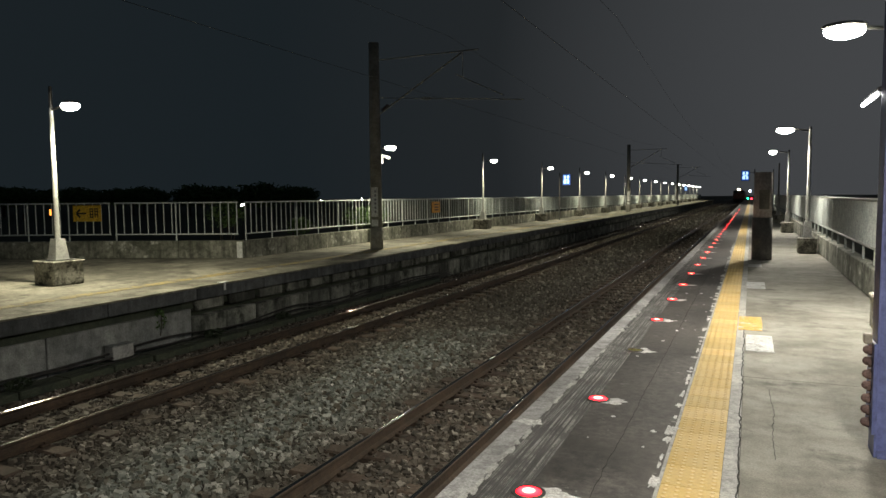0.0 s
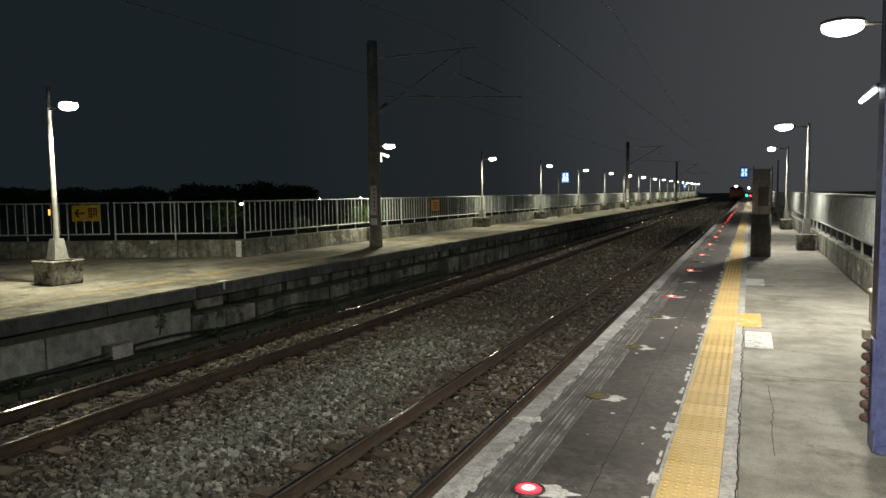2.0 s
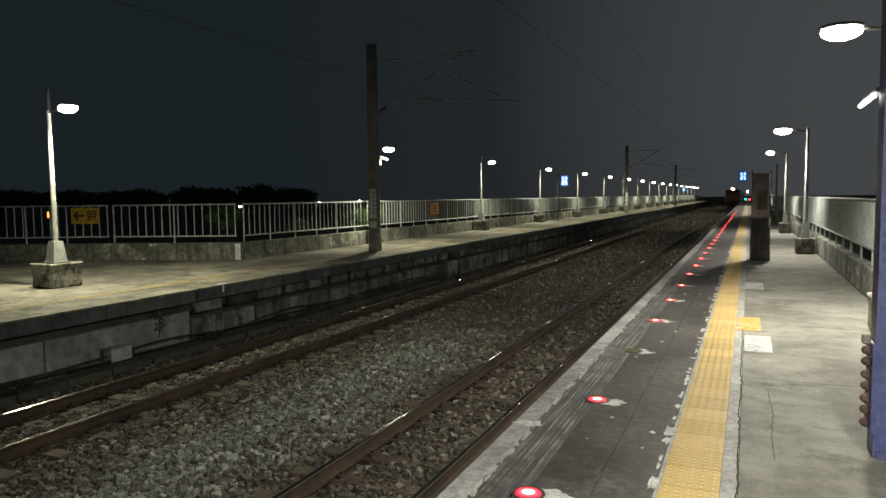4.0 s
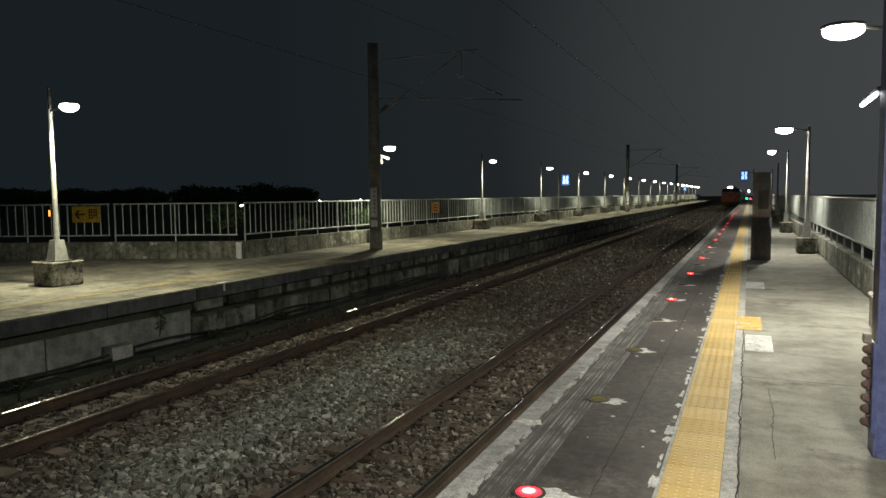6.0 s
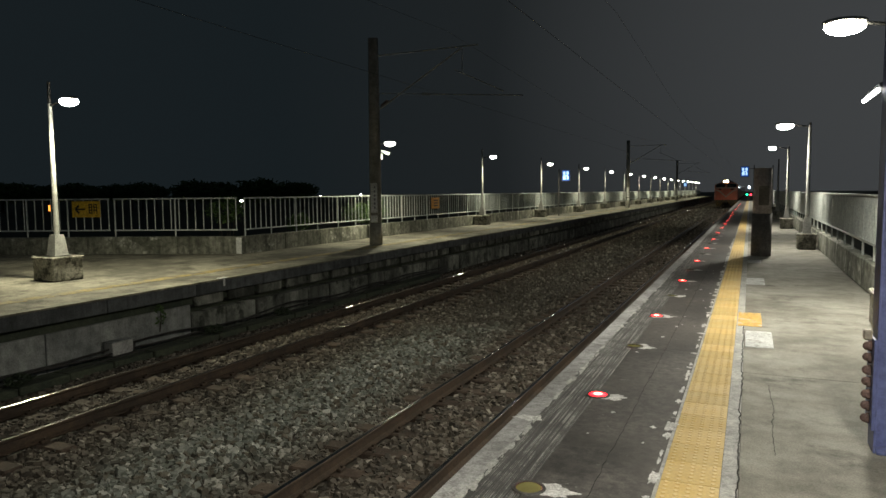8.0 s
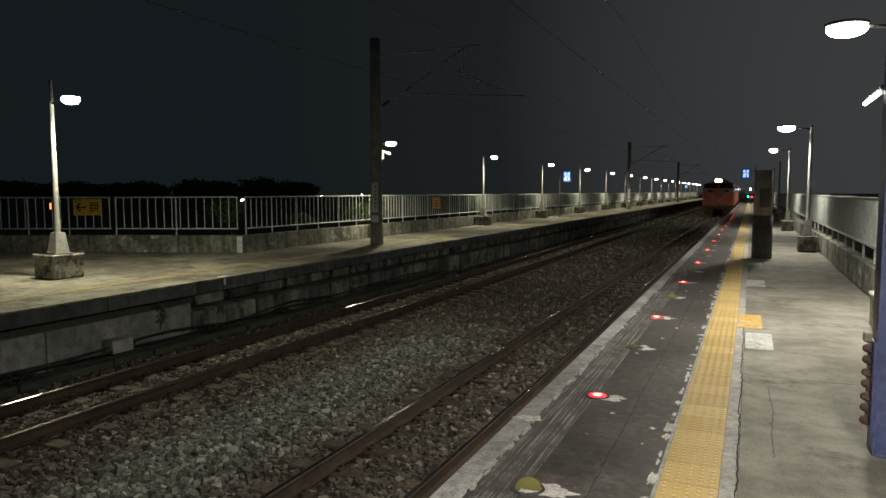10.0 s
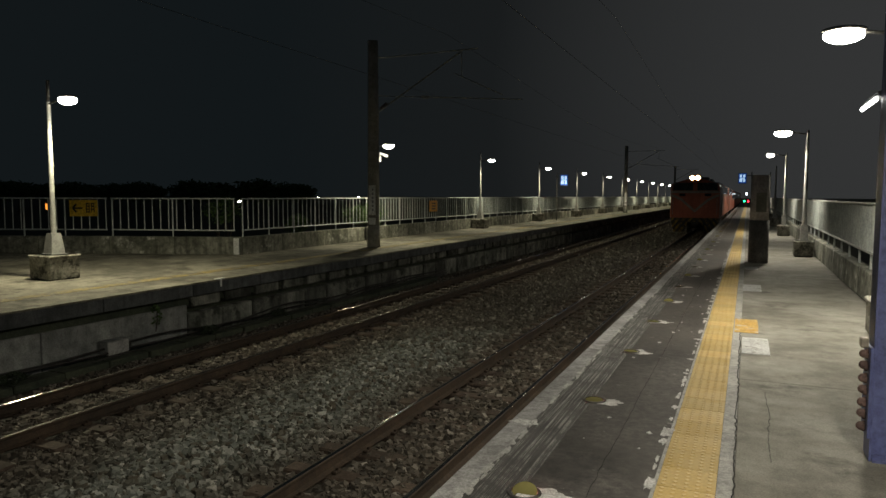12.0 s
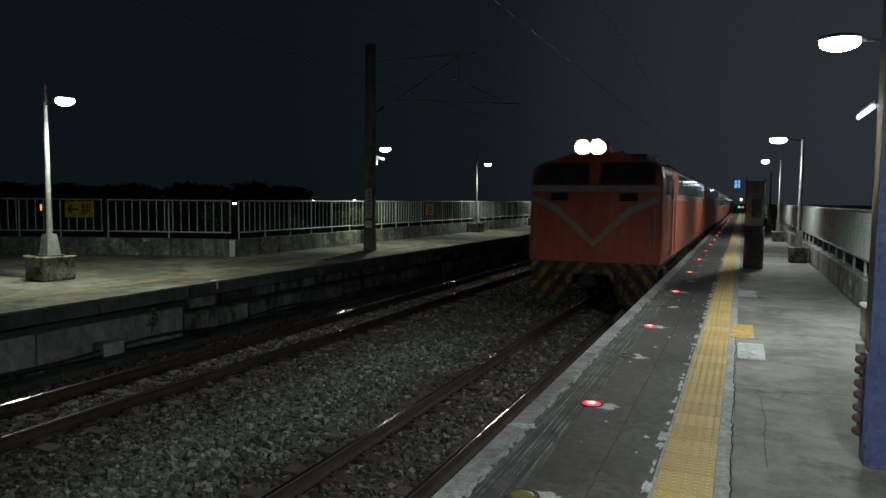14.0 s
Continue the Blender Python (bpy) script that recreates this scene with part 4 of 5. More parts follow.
def masts():
    m = mast(-11.16, 19.7, Z_LEFT, 1, 0, "grey concrete overhead-line mast with cantilever and notice plates")
    pl = part("notice_plate", boxed(0.06, -0.205, 1.52, 0.24, 0.02, 0.95, 0.004), PLATE_WHITE, m, "white notice plate with dark upright writing")
    for k in range(6):
        part("character_bar", boxed(0.09, -0.218, 1.86 - 0.13 * k, 0.055, 0.006, 0.07), SIGN_GREY, pl)
    part("notice_plate", boxed(0.06, -0.21, 0.84, 0.24, 0.02, 0.22, 0.004), PLATE_WHITE, m, "small white plate")
    part("pole_band", tube(bmesh.new(), (0, 0, 0), (0, 0, 0.7), 0.215, 0.21, 20), MAST, m, smooth=True)
    c = thing("security_camera", "white bracket-mounted security camera under a platform lamp", "camera", at=pose(-12.40, 22.62, 3.05))
    part("housing", boxed(0.05, 0, 0, 0.30, 0.11, 0.10, 0.02, m=pose(0, 0, 0, ry=18)), PLATE_WHITE, c)
    part("bracket", boxed(-0.12, 0, -0.08, 0.05, 0.06, 0.34, 0.01), PLATE_WHITE, c)
    part("arm", tube(bmesh.new(), (-0.38, -0.26, -0.10), (-0.12, 0, -0.06), 0.02, seg=8), GALVANISED, c)
    p = thing("concrete_pillar", "brown-grey concrete pillar with a dark wrapped foot and faded notice", "pillar", at=pose(0.26, 17.95, 0))
    part("pillar_shaft", tube(bmesh.new(), (0, 0, 0.9), (0, 0, 2.02), 0.205, 0.196, 20), PILLAR, p, smooth=True)
    part("pillar_wrap", tube(bmesh.new(), (0, 0, 0), (0, 0, 1.0), 0.222, 0.218, 20), MAST_FOOT, p, "dark wrapping round the foot", smooth=True)
    part("pillar_cap", tube(bmesh.new(), (0, 0, 2.02), (0, 0, 2.06), 0.2, 0.18, 20), PILLAR, p)
    part("notice_plate", boxed(0.03, -0.205, 1.42, 0.22, 0.02, 0.45, 0.004), FAR_TOP, p, "faded notice plate")
    for y in (70, 120):
        copy_thing(m, pose(-11.08, y, Z_LEFT))
    t = thing("overhead_wires", "thin overhead contact and messenger wires above both tracks", "overhead wire")
    for x in (TRACK_FAR, TRACK_NEAR):
        part("contact_wire", tube(bmesh.new(), (x, -10, 4.25), (x, 300, 4.25), 0.0045, seg=6), DARK_STEEL, t)
        ys = list(range(-30, 300, 6))
        zz = lambda y: 5.35 + 0.75 * (((y - 19) % 48) / 24 - 1) ** 2
        part("messenger_wire", sweep([(x, y, zz(y)) for y in ys], 0.004, 5), DARK_STEEL, t)


# ---- signs ----
def arrow_sign(at, w, h, mt, label):
    t = thing("yellow_sign", label, "sign", at=at)
    b = part("board", boxed(0, 0, 0, w, 0.02, h, 0.004), mt, t)
    bm = bmesh.new()
    box(bm, -w * 0.20, -0.013, 0, w * 0.34, 0.006, h * 0.10)
    for s in (-1, 1):
        box(bm, 0, 0, 0, w * 0.19, 0.006, h * 0.11, m=pose(-w * 0.31, -0.013, s * h * 0.125, ry=-s * 45))
    part("arrow", bm, SIGN_BLACK, b, "black arrow")
    bm = bmesh.new()
    for k in range(2):
        x0 = w * (0.16 + 0.17 * k)
        for z in (-0.24, -0.06, 0.12, 0.28)[k:]:
            box(bm, x0, -0.013, z * h, w * 0.13, 0.006, h * 0.07)
        box(bm, x0 - w * 0.045, -0.013, 0.02 * h, w * 0.03, 0.006, h * 0.56)
        box(bm, x0 + w * 0.05, -0.013, -0.02 * h, w * 0.03, 0.006, h * 0.5)
    part("writing", bm, SIGN_BLACK, b, "black bars of writing")


def signs():
    a2 = math.degrees(math.atan2(3.25, 7.4))
    arrow_sign(pose(-17.20, 13.785, 1.17, rz=a2), 0.80, 0.46, SIGN_YELLOW, "yellow sign with a black arrow fixed to the railing")
    t = thing("orange_sign", "small orange-yellow notice fixed to the railing", "sign", at=pose(-13.045, 28.5, 1.08, rz=90))
    b = part("board", boxed(0, 0, 0, 0.85, 0.02, 0.5, 0.004), SIGN_ORANGE, t)
    for z in (0.12, 0.0, -0.12):
        part("writing_bar", boxed(0.02, -0.013, z, 0.42, 0.006, 0.05), SIGN_BLACK, b)


def display(x, y, z0, z, pole_dx, label):
    """A small lit number display on a thin pole."""
    t = thing("platform_display", label, "display", "platform displays", at=pose(x, y, 0))
    part("pole", tube(bmesh.new(), (pole_dx, 0, z0), (pole_dx, 0, z + 0.45), 0.035, seg=10), DARK_STEEL, t)
    part("arm", tube(bmesh.new(), (pole_dx, 0, z + 0.2), (0, 0, z + 0.2), 0.02, seg=8), DARK_STEEL, t)
    c = part("case", boxed(0, 0, z, 0.56, 0.16, 0.76, 0.02), DARK_STEEL, t)
    part("screen", boxed(0, -0.085, z, 0.50, 0.012, 0.70, 0.003), DISPLAY_BACK, c, "blue lit screen")
    for u, v, a, b in ((-0.11, 0.17, 0.14, 0.2), (0.11, 0.17, 0.14, 0.2), (-0.1, -0.15, 0.18, 0.22), (0.12, -0.15, 0.12, 0.22), (0, 0.0, 0.3, 0.06)):
        part("character_bar", boxed(u, -0.095, z + v, a, 0.01, b), DISPLAY, c, "pale blue glowing bar")


def far_signals():
    t = thing("railway_signal", "distant railway signal showing green and red", "signal", at=pose(-0.2, 190, 0))
    part("signal_post", tube(bmesh.new(), (0, 0, -0.1), (0, 0, 2.4), 0.06, seg=8), DARK_STEEL, t)
    h = part("signal_head", boxed(0, 0, 0.4, 1.5, 0.2, 0.7, 0.03), DARK_STEEL, t)
    for x, z, mt in ((-0.5, 0.35, SIGNAL_GREEN), (0.35, 0.3, SIGNAL_RED)):
        part("signal_lens", tube(bmesh.new(), (x, -0.1, z), (x, -0.2, z), 0.22, seg=12), mt, h)
    h2 = part("repeater_head", boxed(-0.05, 0, 2.2, 0.6, 0.2, 0.9, 0.03), DARK_STEEL, t)
    part("repeater_lens", boxed(-0.05, -0.13, 2.2, 0.4, 0.04, 0.6), SIGNAL_WHITE, h2)


# ---- blue steel column ----
def blue_column():
    t = thing("steel_column", "violet-blue painted steel column with a row of rusty bolts", "column", at=pose(0.80, 4.75, 0))
    bm = bmesh.new()
    box(bm, -0.10, 0, 2.1, 0.012, 0.2, 4.2, 0.002)
    box(bm, 0.10, 0, 2.1, 0.012, 0.2, 4.2, 0.002)
    box(bm, 0, 0, 2.1, 0.188, 0.01, 4.2)
    part("column_shaft", bm, BLUE_PAINT, t)
    part("base_plate", boxed(0.03, 0, 0.008, 0.24, 0.24, 0.016, 0.003), BLUE_PAINT, t)
    part("backing_plate", boxed(-0.116, 0.0, 0.41, 0.016, 0.24, 0.54, 0.003), BLUE_PAINT, t)
    for k in range(7):
        z = 0.19 + 0.073 * k
        bm = tube(bmesh.new(), (-0.124, -0.03, z), (-0.140, -0.03, z), 0.033, 0.03, seg=6)
        bmesh.ops.create_uvsphere(bm, u_segments=12, v_segments=8, radius=0.026, matrix=Matrix.Translation((-0.145, -0.03, z + 0.006 * (k % 2))))
        part("bolt", bm, RUSTY, t)
    part("cable_clip", boxed(-0.15, -0.05, 0.70, 0.045, 0.05, 0.06, 0.008), CREAM, t, "cream plastic clip")
    l = thing("tube_light", "short white LED tube light held by the steel column", "lamp", at=pose(0.68, 5.2, 2.15))
    part("tube", tube(bmesh.new(), (0, -0.26, 0), (0, 0.28, 0), 0.014, seg=12), LED_COOL, l, "glowing tube")
    part("holder", boxed(0.03, 0, 0.03, 0.05, 0.6, 0.03, 0.005), GALVANISED, l)


# ---- small things along the wall ----
def wall_clutter():
    t = thing("junction_box", "pale concrete junction box at the platform wall", "box", at=pose(-9.62, 8.2, -0.98))
    part("box_body", boxed(0, 0, 0, 0.2, 0.42, 0.22, 0.012), CONCRETE_PALE, t)
    part("box_lid", boxed(0, 0, 0.115, 0.22, 0.44, 0.02, 0.004), PLASTER_PALE, t)
    part("cable_gland", boxed(0, 0.26, -0.02, 0.1, 0.1, 0.12, 0.01), UNDER, t)
    c = thing("cable_run", "dark cables sagging along the platform wall foot", "cable")
    for k in range(4):
        pts = [(-9.6 + 0.06 * k + 0.05 * noise.noise(Vector((y * 0.6, k, 0))), y, -0.98 - 0.06 * k + 0.11 * noise.noise(Vector((y * 0.5, k * 2.0, 4)))) for y in np.arange(3.0, 22.0, 0.35)]
        part("cable", sweep(pts, 0.018), UNDER, c)
    g = thing("cable_trough", "low broken concrete cable trough beside the wall", "trough", kind="structure")
    r = random.Random(3)
    for k in range(22):
        part("trough_lid", boxed(-9.45 + 0.02 * r.uniform(-1, 1), 3.4 + 0.8 * k, -1.17, 0.4, 0.78, 0.12, 0.015), MOSS, g)


def leaf_mesh(name, n, size, spread, seed, leaf=None):
    g = np.random.default_rng(seed)
    vs, fs = [], []
    for i in range(n):
        d = g.normal(size=3)
        d /= np.linalg.norm(d)
        c = d * g.uniform(0.35, 1.0) ** 0.5 * np.array(spread) * (0.75 + 0.5 * g.random())
        u = g.normal(size=3)
        u /= np.linalg.norm(u)
        w = np.cross(u, g.normal(size=3))
        w /= np.linalg.norm(w)
        s = size * g.uniform(0.6, 1.3)
        k = len(vs)
        lift = np.cross(u, w) * s * 0.2
        vs += [tuple(c - u * s), tuple(c + w * s * 0.38 + lift), tuple(c + u * s), tuple(c - w * s * 0.38 + lift)]
        fs += [(k, k + 1, k + 2), (k, k + 2, k + 3)]
    me = bpy.data.meshes.new(name)
    me.from_pydata(vs, [], fs)
    me.materials.append(leaf or LEAF)
    return me


def greenery():
    r = random.Random(4)
    for i, (x, y, z, s) in enumerate(((-13.6, 18.9, 0.62, 0.40), (-13.65, 22.6, 0.8, 0.5), (-13.8, 24.2, 0.85, 0.6), (-13.9, 15.75, 1.1, 0.5))):
        t = thing("shrub", "small green shrub growing behind the railing", "shrub", "shrubs behind the railing", at=pose(x, y, Z_LAND))
        for k in range(5):
            a = 1.256 * k + i
            part("stem", tube(bmesh.new(), (0, 0, 0), (0.25 * math.cos(a), 0.25 * math.sin(a), z - Z_LAND), 0.03, 0.008, 6), BARK, t)
        part("foliage", leaf_mesh("foliage", 420, 0.07, (s, s, s * 0.75), 20 + i), None, t, at=pose(0, 0, z - Z_LAND))
    crown = [leaf_mesh("crown", 1100, 0.5, (3.2, 3.2, 2.1), 60 + i) for i in range(3)]
    bm = bmesh.new()
    tube(bm, (0, 0, 0), (0.15, 0.1, 3.0), 0.28, 0.16, 9)
    for k in range(6):
        a = 1.05 * k
        tube(bm, (0.15, 0.1, 2.2 + 0.15 * k), (1.7 * math.cos(a), 1.7 * math.sin(a), 4.2 + 0.25 * k), 0.10, 0.03, 6)
    trunk = mesh_from(bm, "trunk", BARK)
    for i in range(44):
        a = radians(127 + 51 * i / 43 + r.uniform(-1, 1))
        d = r.uniform(150, 240)
        t = thing("tree", "dark leafy tree in the fields at night", "tree", "trees beyond the station", at=pose(d * math.cos(a), d * math.sin(a) + 5, Z_LAND, rz=r.uniform(0, 360)))
        part("trunk", trunk, None, t)
        k = r.uniform(0.7, 1.25)
        part("crown", crown[i % 3], None, t, at=Matrix.LocRotScale((0, 0, 4.6), None, (k * 1.4, k * 1.4, k)))
    # an orange lit sign post far below the railing
    t = thing("lit_roadside_sign", "narrow orange lit sign post beyond the railing", "sign", at=pose(-54.3, 40, Z_LAND, rz=40))
    part("sign_post", tube(bmesh.new(), (0, 0, 0), (0, 0, 2.6), 0.06, seg=8), DARK_STEEL, t)
    part("sign_case", boxed(0, 0, 2.78, 0.30, 0.18, 1.1, 0.02), DARK_STEEL, t)
    part("lit_face", boxed(0, -0.1, 2.86, 0.13, 0.02, 0.5, 0.005), SODIUM, t, "orange glowing face")
    # a weed rooted in the wall, and a small plate on the lip
    w = thing("wall_weed", "small leafy weed rooted in the platform wall", "weed", at=pose(-9.74, 9.2, -0.62))
    part("stem", sweep([(0, 0, -0.3), (0.03, 0.01, -0.1), (0.02, 0.02, 0.1)], 0.008), BARK, w)
    part("leaves", leaf_mesh("leaves", 70, 0.045, (0.10, 0.14, 0.2), 91), None, w)
    for i, (y, k) in enumerate(((4.3, 0.9), (4.8, 1.2), (5.5, 1.0), (6.3, 0.8), (10.2, 0.8), (12.4, 0.9))):
        w = thing("wall_weed", "dark leafy weeds at the foot of the platform wall", "weed", "weeds along the wall foot", at=pose(-9.42, y, -1.12))
        part("stem", sweep([(0, 0, -0.1), (0.02, 0.01, 0.02), (0.03, 0.02, 0.12 * k)], 0.007), BARK, w)
        part("leaves", leaf_mesh("leaves", 130, 0.05, (0.16 * k, 0.26 * k, 0.11 * k), 120 + i, LEAF_DARK), None, w, at=pose(0, 0, 0.08))
    q = thing("edge_marker", "small pale T-shaped marker on the platform lip", "marker", at=pose(EDGE_FAR + 0.006, 10.75, Z_LEFT))
    part("marker_bar", boxed(-0.04, 0, 0.008, 0.1, 0.22, 0.016, 0.002), PLATE_WHITE, q)
    part("marker_strip", boxed(0.0, 0, -0.075, 0.012, 0.05, 0.15, 0.002), PLATE_WHITE, q)


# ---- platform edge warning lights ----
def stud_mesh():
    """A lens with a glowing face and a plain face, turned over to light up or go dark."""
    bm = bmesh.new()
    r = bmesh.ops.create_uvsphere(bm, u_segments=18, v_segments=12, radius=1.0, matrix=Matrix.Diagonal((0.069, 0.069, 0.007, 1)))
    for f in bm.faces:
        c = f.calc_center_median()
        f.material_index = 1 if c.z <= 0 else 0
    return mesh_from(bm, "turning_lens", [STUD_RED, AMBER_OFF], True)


LENSES = {"first": [], "even": [], "odd": []}


def warning_lights():
    lens = stud_mesh()
    bm = bmesh.new()
    o, i = [], []
    for k in range(20):
        a = 6.2832 * k / 20
        o.append((0.092 * math.cos(a), 0.092 * math.sin(a)))
        i.append((0.072 * math.cos(a), 0.072 * math.sin(a)))
    ov = [bm.verts.new((x, y, 0)) for x, y in o]
    ot = [bm.verts.new((x * 0.96, y * 0.96, 0.007)) for x, y in o]
    it = [bm.verts.new((x, y, 0.008)) for x, y in i]
    ib = [bm.verts.new((x, y, -0.001)) for x, y in i]
    for k in range(20):
        j = (k + 1) % 20
        for p, q in ((ov, ot), (ot, it), (it, ib)):
            bm.faces.new((p[k], p[j], q[j], q[k]))
    ring = mesh_from(bm, "ring", DARK_STEEL)
    for k in range(44):
        y = 3.40 + 1.815 * k
        t = thing("warning_light", "round red warning light set in the platform edge", "warning light", "platform edge warning lights", at=pose(-1.035, y, 0))
        part("ring", ring, None, t, "dark metal ring")
        bm = bmesh.new()
        irregular(bm, 0.06, 0.01, 0.115 + 0.03 * (k % 3 == 0), 0.085, -0.004, 0.0014, k * 2.1 + 1, 30)
        part("mortar_collar", bm, FLAKE, t, "ragged pale mortar round the light")
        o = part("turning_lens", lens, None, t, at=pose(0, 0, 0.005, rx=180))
        if k != 2:
            LENSES["odd" if k % 2 else "even" if k else "first"].append(o)


# ---- train ----
def vehicle_section(z_low, z_side, z_roof, w):
    """Half outline of the body from sill to roof crown, as x, z."""
    return [(w * 0.985, z_low), (w, z_low + 0.25), (w, z_side - 0.25), (w * 0.975, z_side), (w * 0.90, z_side + 0.11), (w * 0.68, z_side + 0.2), (w * 0.35, z_roof - 0.02), (0, z_roof)]


def body_shell(length, z_low, z_side, z_roof, w, rake):
    half = vehicle_section(z_low, z_side, z_roof, w)
    ring = half + [(-x, z) for x, z in half[-2::-1]]
    bm = bmesh.new()
    rows = []
    for y, k in ((0, 0.955), (0.05, 0.985), (0.16, 1.0), (length - 0.16, 1.0), (length, 0.96)):
        row = []
        for x, z in ring:
            yy = y
            if y < 1:
                yy = y + max(0.0, z - (Z_RAIL + 2.95)) * rake
            row.append(bm.verts.new((x * k, yy, z if k > 0.99 else z - 0.02 * (z > z_side))))
        rows.append(row)
    n = len(ring)
    for a, b in zip(rows[:-1], rows[1:]):
        for i in range(n - 1):
            f = bm.faces.new((a[i], a[i + 1], b[i + 1], b[i]))
            f.material_index = 1 if 4 <= i <= n - 6 else 0
        bm.faces.new((a[n - 1], a[0], b[0], b[n - 1]))
    bm.faces.new(rows[0][::-1])
    bm.faces.new(rows[-1])
    return bm


def bogie(parent, y, r=0.46, span=1.25):
    bm = bmesh.new()
    for s in (-1, 1):
        box(bm, s * 0.95, y, Z_RAIL + 0.52, 0.12, span * 2 + 0.8, 0.2, 0.03)
        for k in (-1, 0, 1):
            box(bm, s * 0.98, y + k * span, Z_RAIL + 0.5, 0.2, 0.3, 0.3, 0.03)
            box(bm, s * 0.98, y + (k + 0.5) * span, Z_RAIL + 0.66, 0.14, 0.22, 0.28, 0.03)
    b = part("bogie", bm, UNDER, parent)
    for k in (-1, 0, 1):
        bm = bmesh.new()
        for s in (-1, 1):
            tube(bm, (s * 0.50, y + k * span, Z_RAIL + r), (s * 0.63, y + k * span, Z_RAIL + r), r, seg=24)
        tube(bm, (-0.6, y + k * span, Z_RAIL + r), (0.6, y + k * span, Z_RAIL + r), 0.08, seg=10)
        part("wheelset", bm, UNDER, b)


def on_front(x, z, rake, out):
    return (x, max(0.0, z - (Z_RAIL + 2.95)) * rake - out, z)


def front_panel(bm, pts, rake, out=0.012, depth=0.03):
    """A panel lying on the raked front, given by x, z corners."""
    a = [bm.verts.new(on_front(x, z, rake, out)) for x, z in pts]
    b = [bm.verts.new(on_front(x, z, rake, out - depth)) for x, z in pts]
    k = len(pts)
    for i in range(k):
        bm.faces.new((a[i], a[(i + 1) % k], b[(i + 1) % k], b[i]))
    bm.faces.new(a)
    bm.faces.new(b[::-1])
    return bm


def locomotive(lit, label):
    t = thing("locomotive", label, "locomotive", "vehicles of the train")
    L, w, rake = 19.4, 1.55, 0.30
    part("body", body_shell(L, 0.12, 2.33, 2.72, w, rake), [ORANGE, ROOF_GREY], t, "orange painted steel body")
    # windscreens with frames
    for s in (-1, 1):
        fr = part("window_frame", front_panel(bmesh.new(), [(s * 0.12, 1.93), (s * 1.40, 1.93), (s * 1.37, 2.36), (s * 1.2, 2.46), (s * 0.12, 2.46)], rake, 0.010), DARK_STEEL, t)
        part("windscreen", front_panel(bmesh.new(), [(s * 0.16, 1.97), (s * 1.36, 1.97), (s * 1.33, 2.33), (s * 1.17, 2.42), (s * 0.16, 2.42)], rake, 0.018), WINDOW, fr, "dark windscreen glass")
        part("wiper", tube(bmesh.new(), on_front(s * 0.7, 1.95, rake, 0.03), on_front(s * 0.45, 2.35, rake, 0.03), 0.01, seg=6), DARK_STEEL, t)
        part("marker_lamp", front_panel(bmesh.new(), [(s * 0.60, 1.56), (s * 1.0, 1.56), (s * 1.0, 1.74), (s * 0.60, 1.74)], 0, 0.03, 0.05), WINDOW, t, "dark marker lamp box")
    # stripes
    part("cream_band", front_panel(bmesh.new(), [(-1.49, 1.77), (1.49, 1.77), (1.49, 1.91), (-1.49, 1.91)], rake, 0.006), CREAM, t, "cream band below the windscreens")
    bm = bmesh.new()
    for s in (-1, 1):
        pts = [(0, 0.66), (s * 0.80, 1.40), (s * 1.18, 1.60), (s * 1.49, 1.70), (s * 1.49, 1.56), (s * 1.22, 1.45), (s * 0.86, 1.25), (0, 0.48)]
        front_panel(bm, pts, 0, 0.007)
    part("cream_chevron", bm, CREAM, t, "cream V-shaped stripe")
    # headlight pair
    h = part("headlight_housing", boxed(0, -0.02, 2.76, 0.72, 0.5, 0.30, 0.06), ORANGE, t)
    for s in (-1, 1):
        rim = part("headlight_rim", tube(bmesh.new(), (s * 0.165, -0.24, 2.76), (s * 0.165, -0.31, 2.76), 0.16, 0.155, 20), DARK_STEEL, h)
        # dark open tube added to narrow the beam and keep spill off the platform
        beam_tube = tube(bmesh.new(), (s * 0.165, -0.28, 2.76), (s * 0.165, -0.54, 2.76), 0.172, 0.176, 24)
        bmesh.ops.delete(beam_tube, geom=[f for f in beam_tube.faces if len(f.verts) > 4], context="FACES_ONLY")
        bmesh.ops.solidify(beam_tube, geom=beam_tube.faces[:], thickness=0.006)
        part("headlight_hood", beam_tube, DARK_STEEL, h)
        # glowing ring added behind the lens, giving it a warm halo
        if lit:
            part("halo_ring", tube(bmesh.new(), (s * 0.165, -0.30, 2.76), (s * 0.165, -0.318, 2.76), 0.168, 0.166, 24), HALO_GLOW, h, "warm glowing ring added as the headlight's halo")
        part("headlight", tube(bmesh.new(), (s * 0.165, -0.30, 2.76), (s * 0.165, -0.335, 2.76), 0.128, 0.118, 20), HEADLIGHT if lit else WINDOW, h, "bright warm headlight" if lit else "unlit headlight")
    # buffer beam, pilot and coupler
    part("buffer_beam", boxed(0, 0.02, -0.02, 2.95, 0.16, 0.30, 0.02), HAZARD, t, "black and yellow striped beam")
    for s in (-1, 1):
        bm = bmesh.new()
        o = [(s * 0.42, -0.15), (s * 1.48, -0.15), (s * 1.30, -0.82), (s * 0.62, -0.82)]
        a = [bm.verts.new((x, -0.06 + 0.12 * (z < -0.5), z)) for x, z in o]
        b = [bm.verts.new((x, 0.02 + 0.12 * (z < -0.5), z)) for x, z in o]
        for i in range(4):
            bm.faces.new((a[i], a[(i + 1) % 4], b[(i + 1) % 4], b[i]))
        bm.faces.new(a)
        bm.faces.new(b[::-1])
        part("pilot_plate", bm, HAZARD, t, "worn black and yellow striped pilot plate")
    bm = boxed(0, -0.25, -0.28, 0.26, 0.55, 0.3, 0.04)
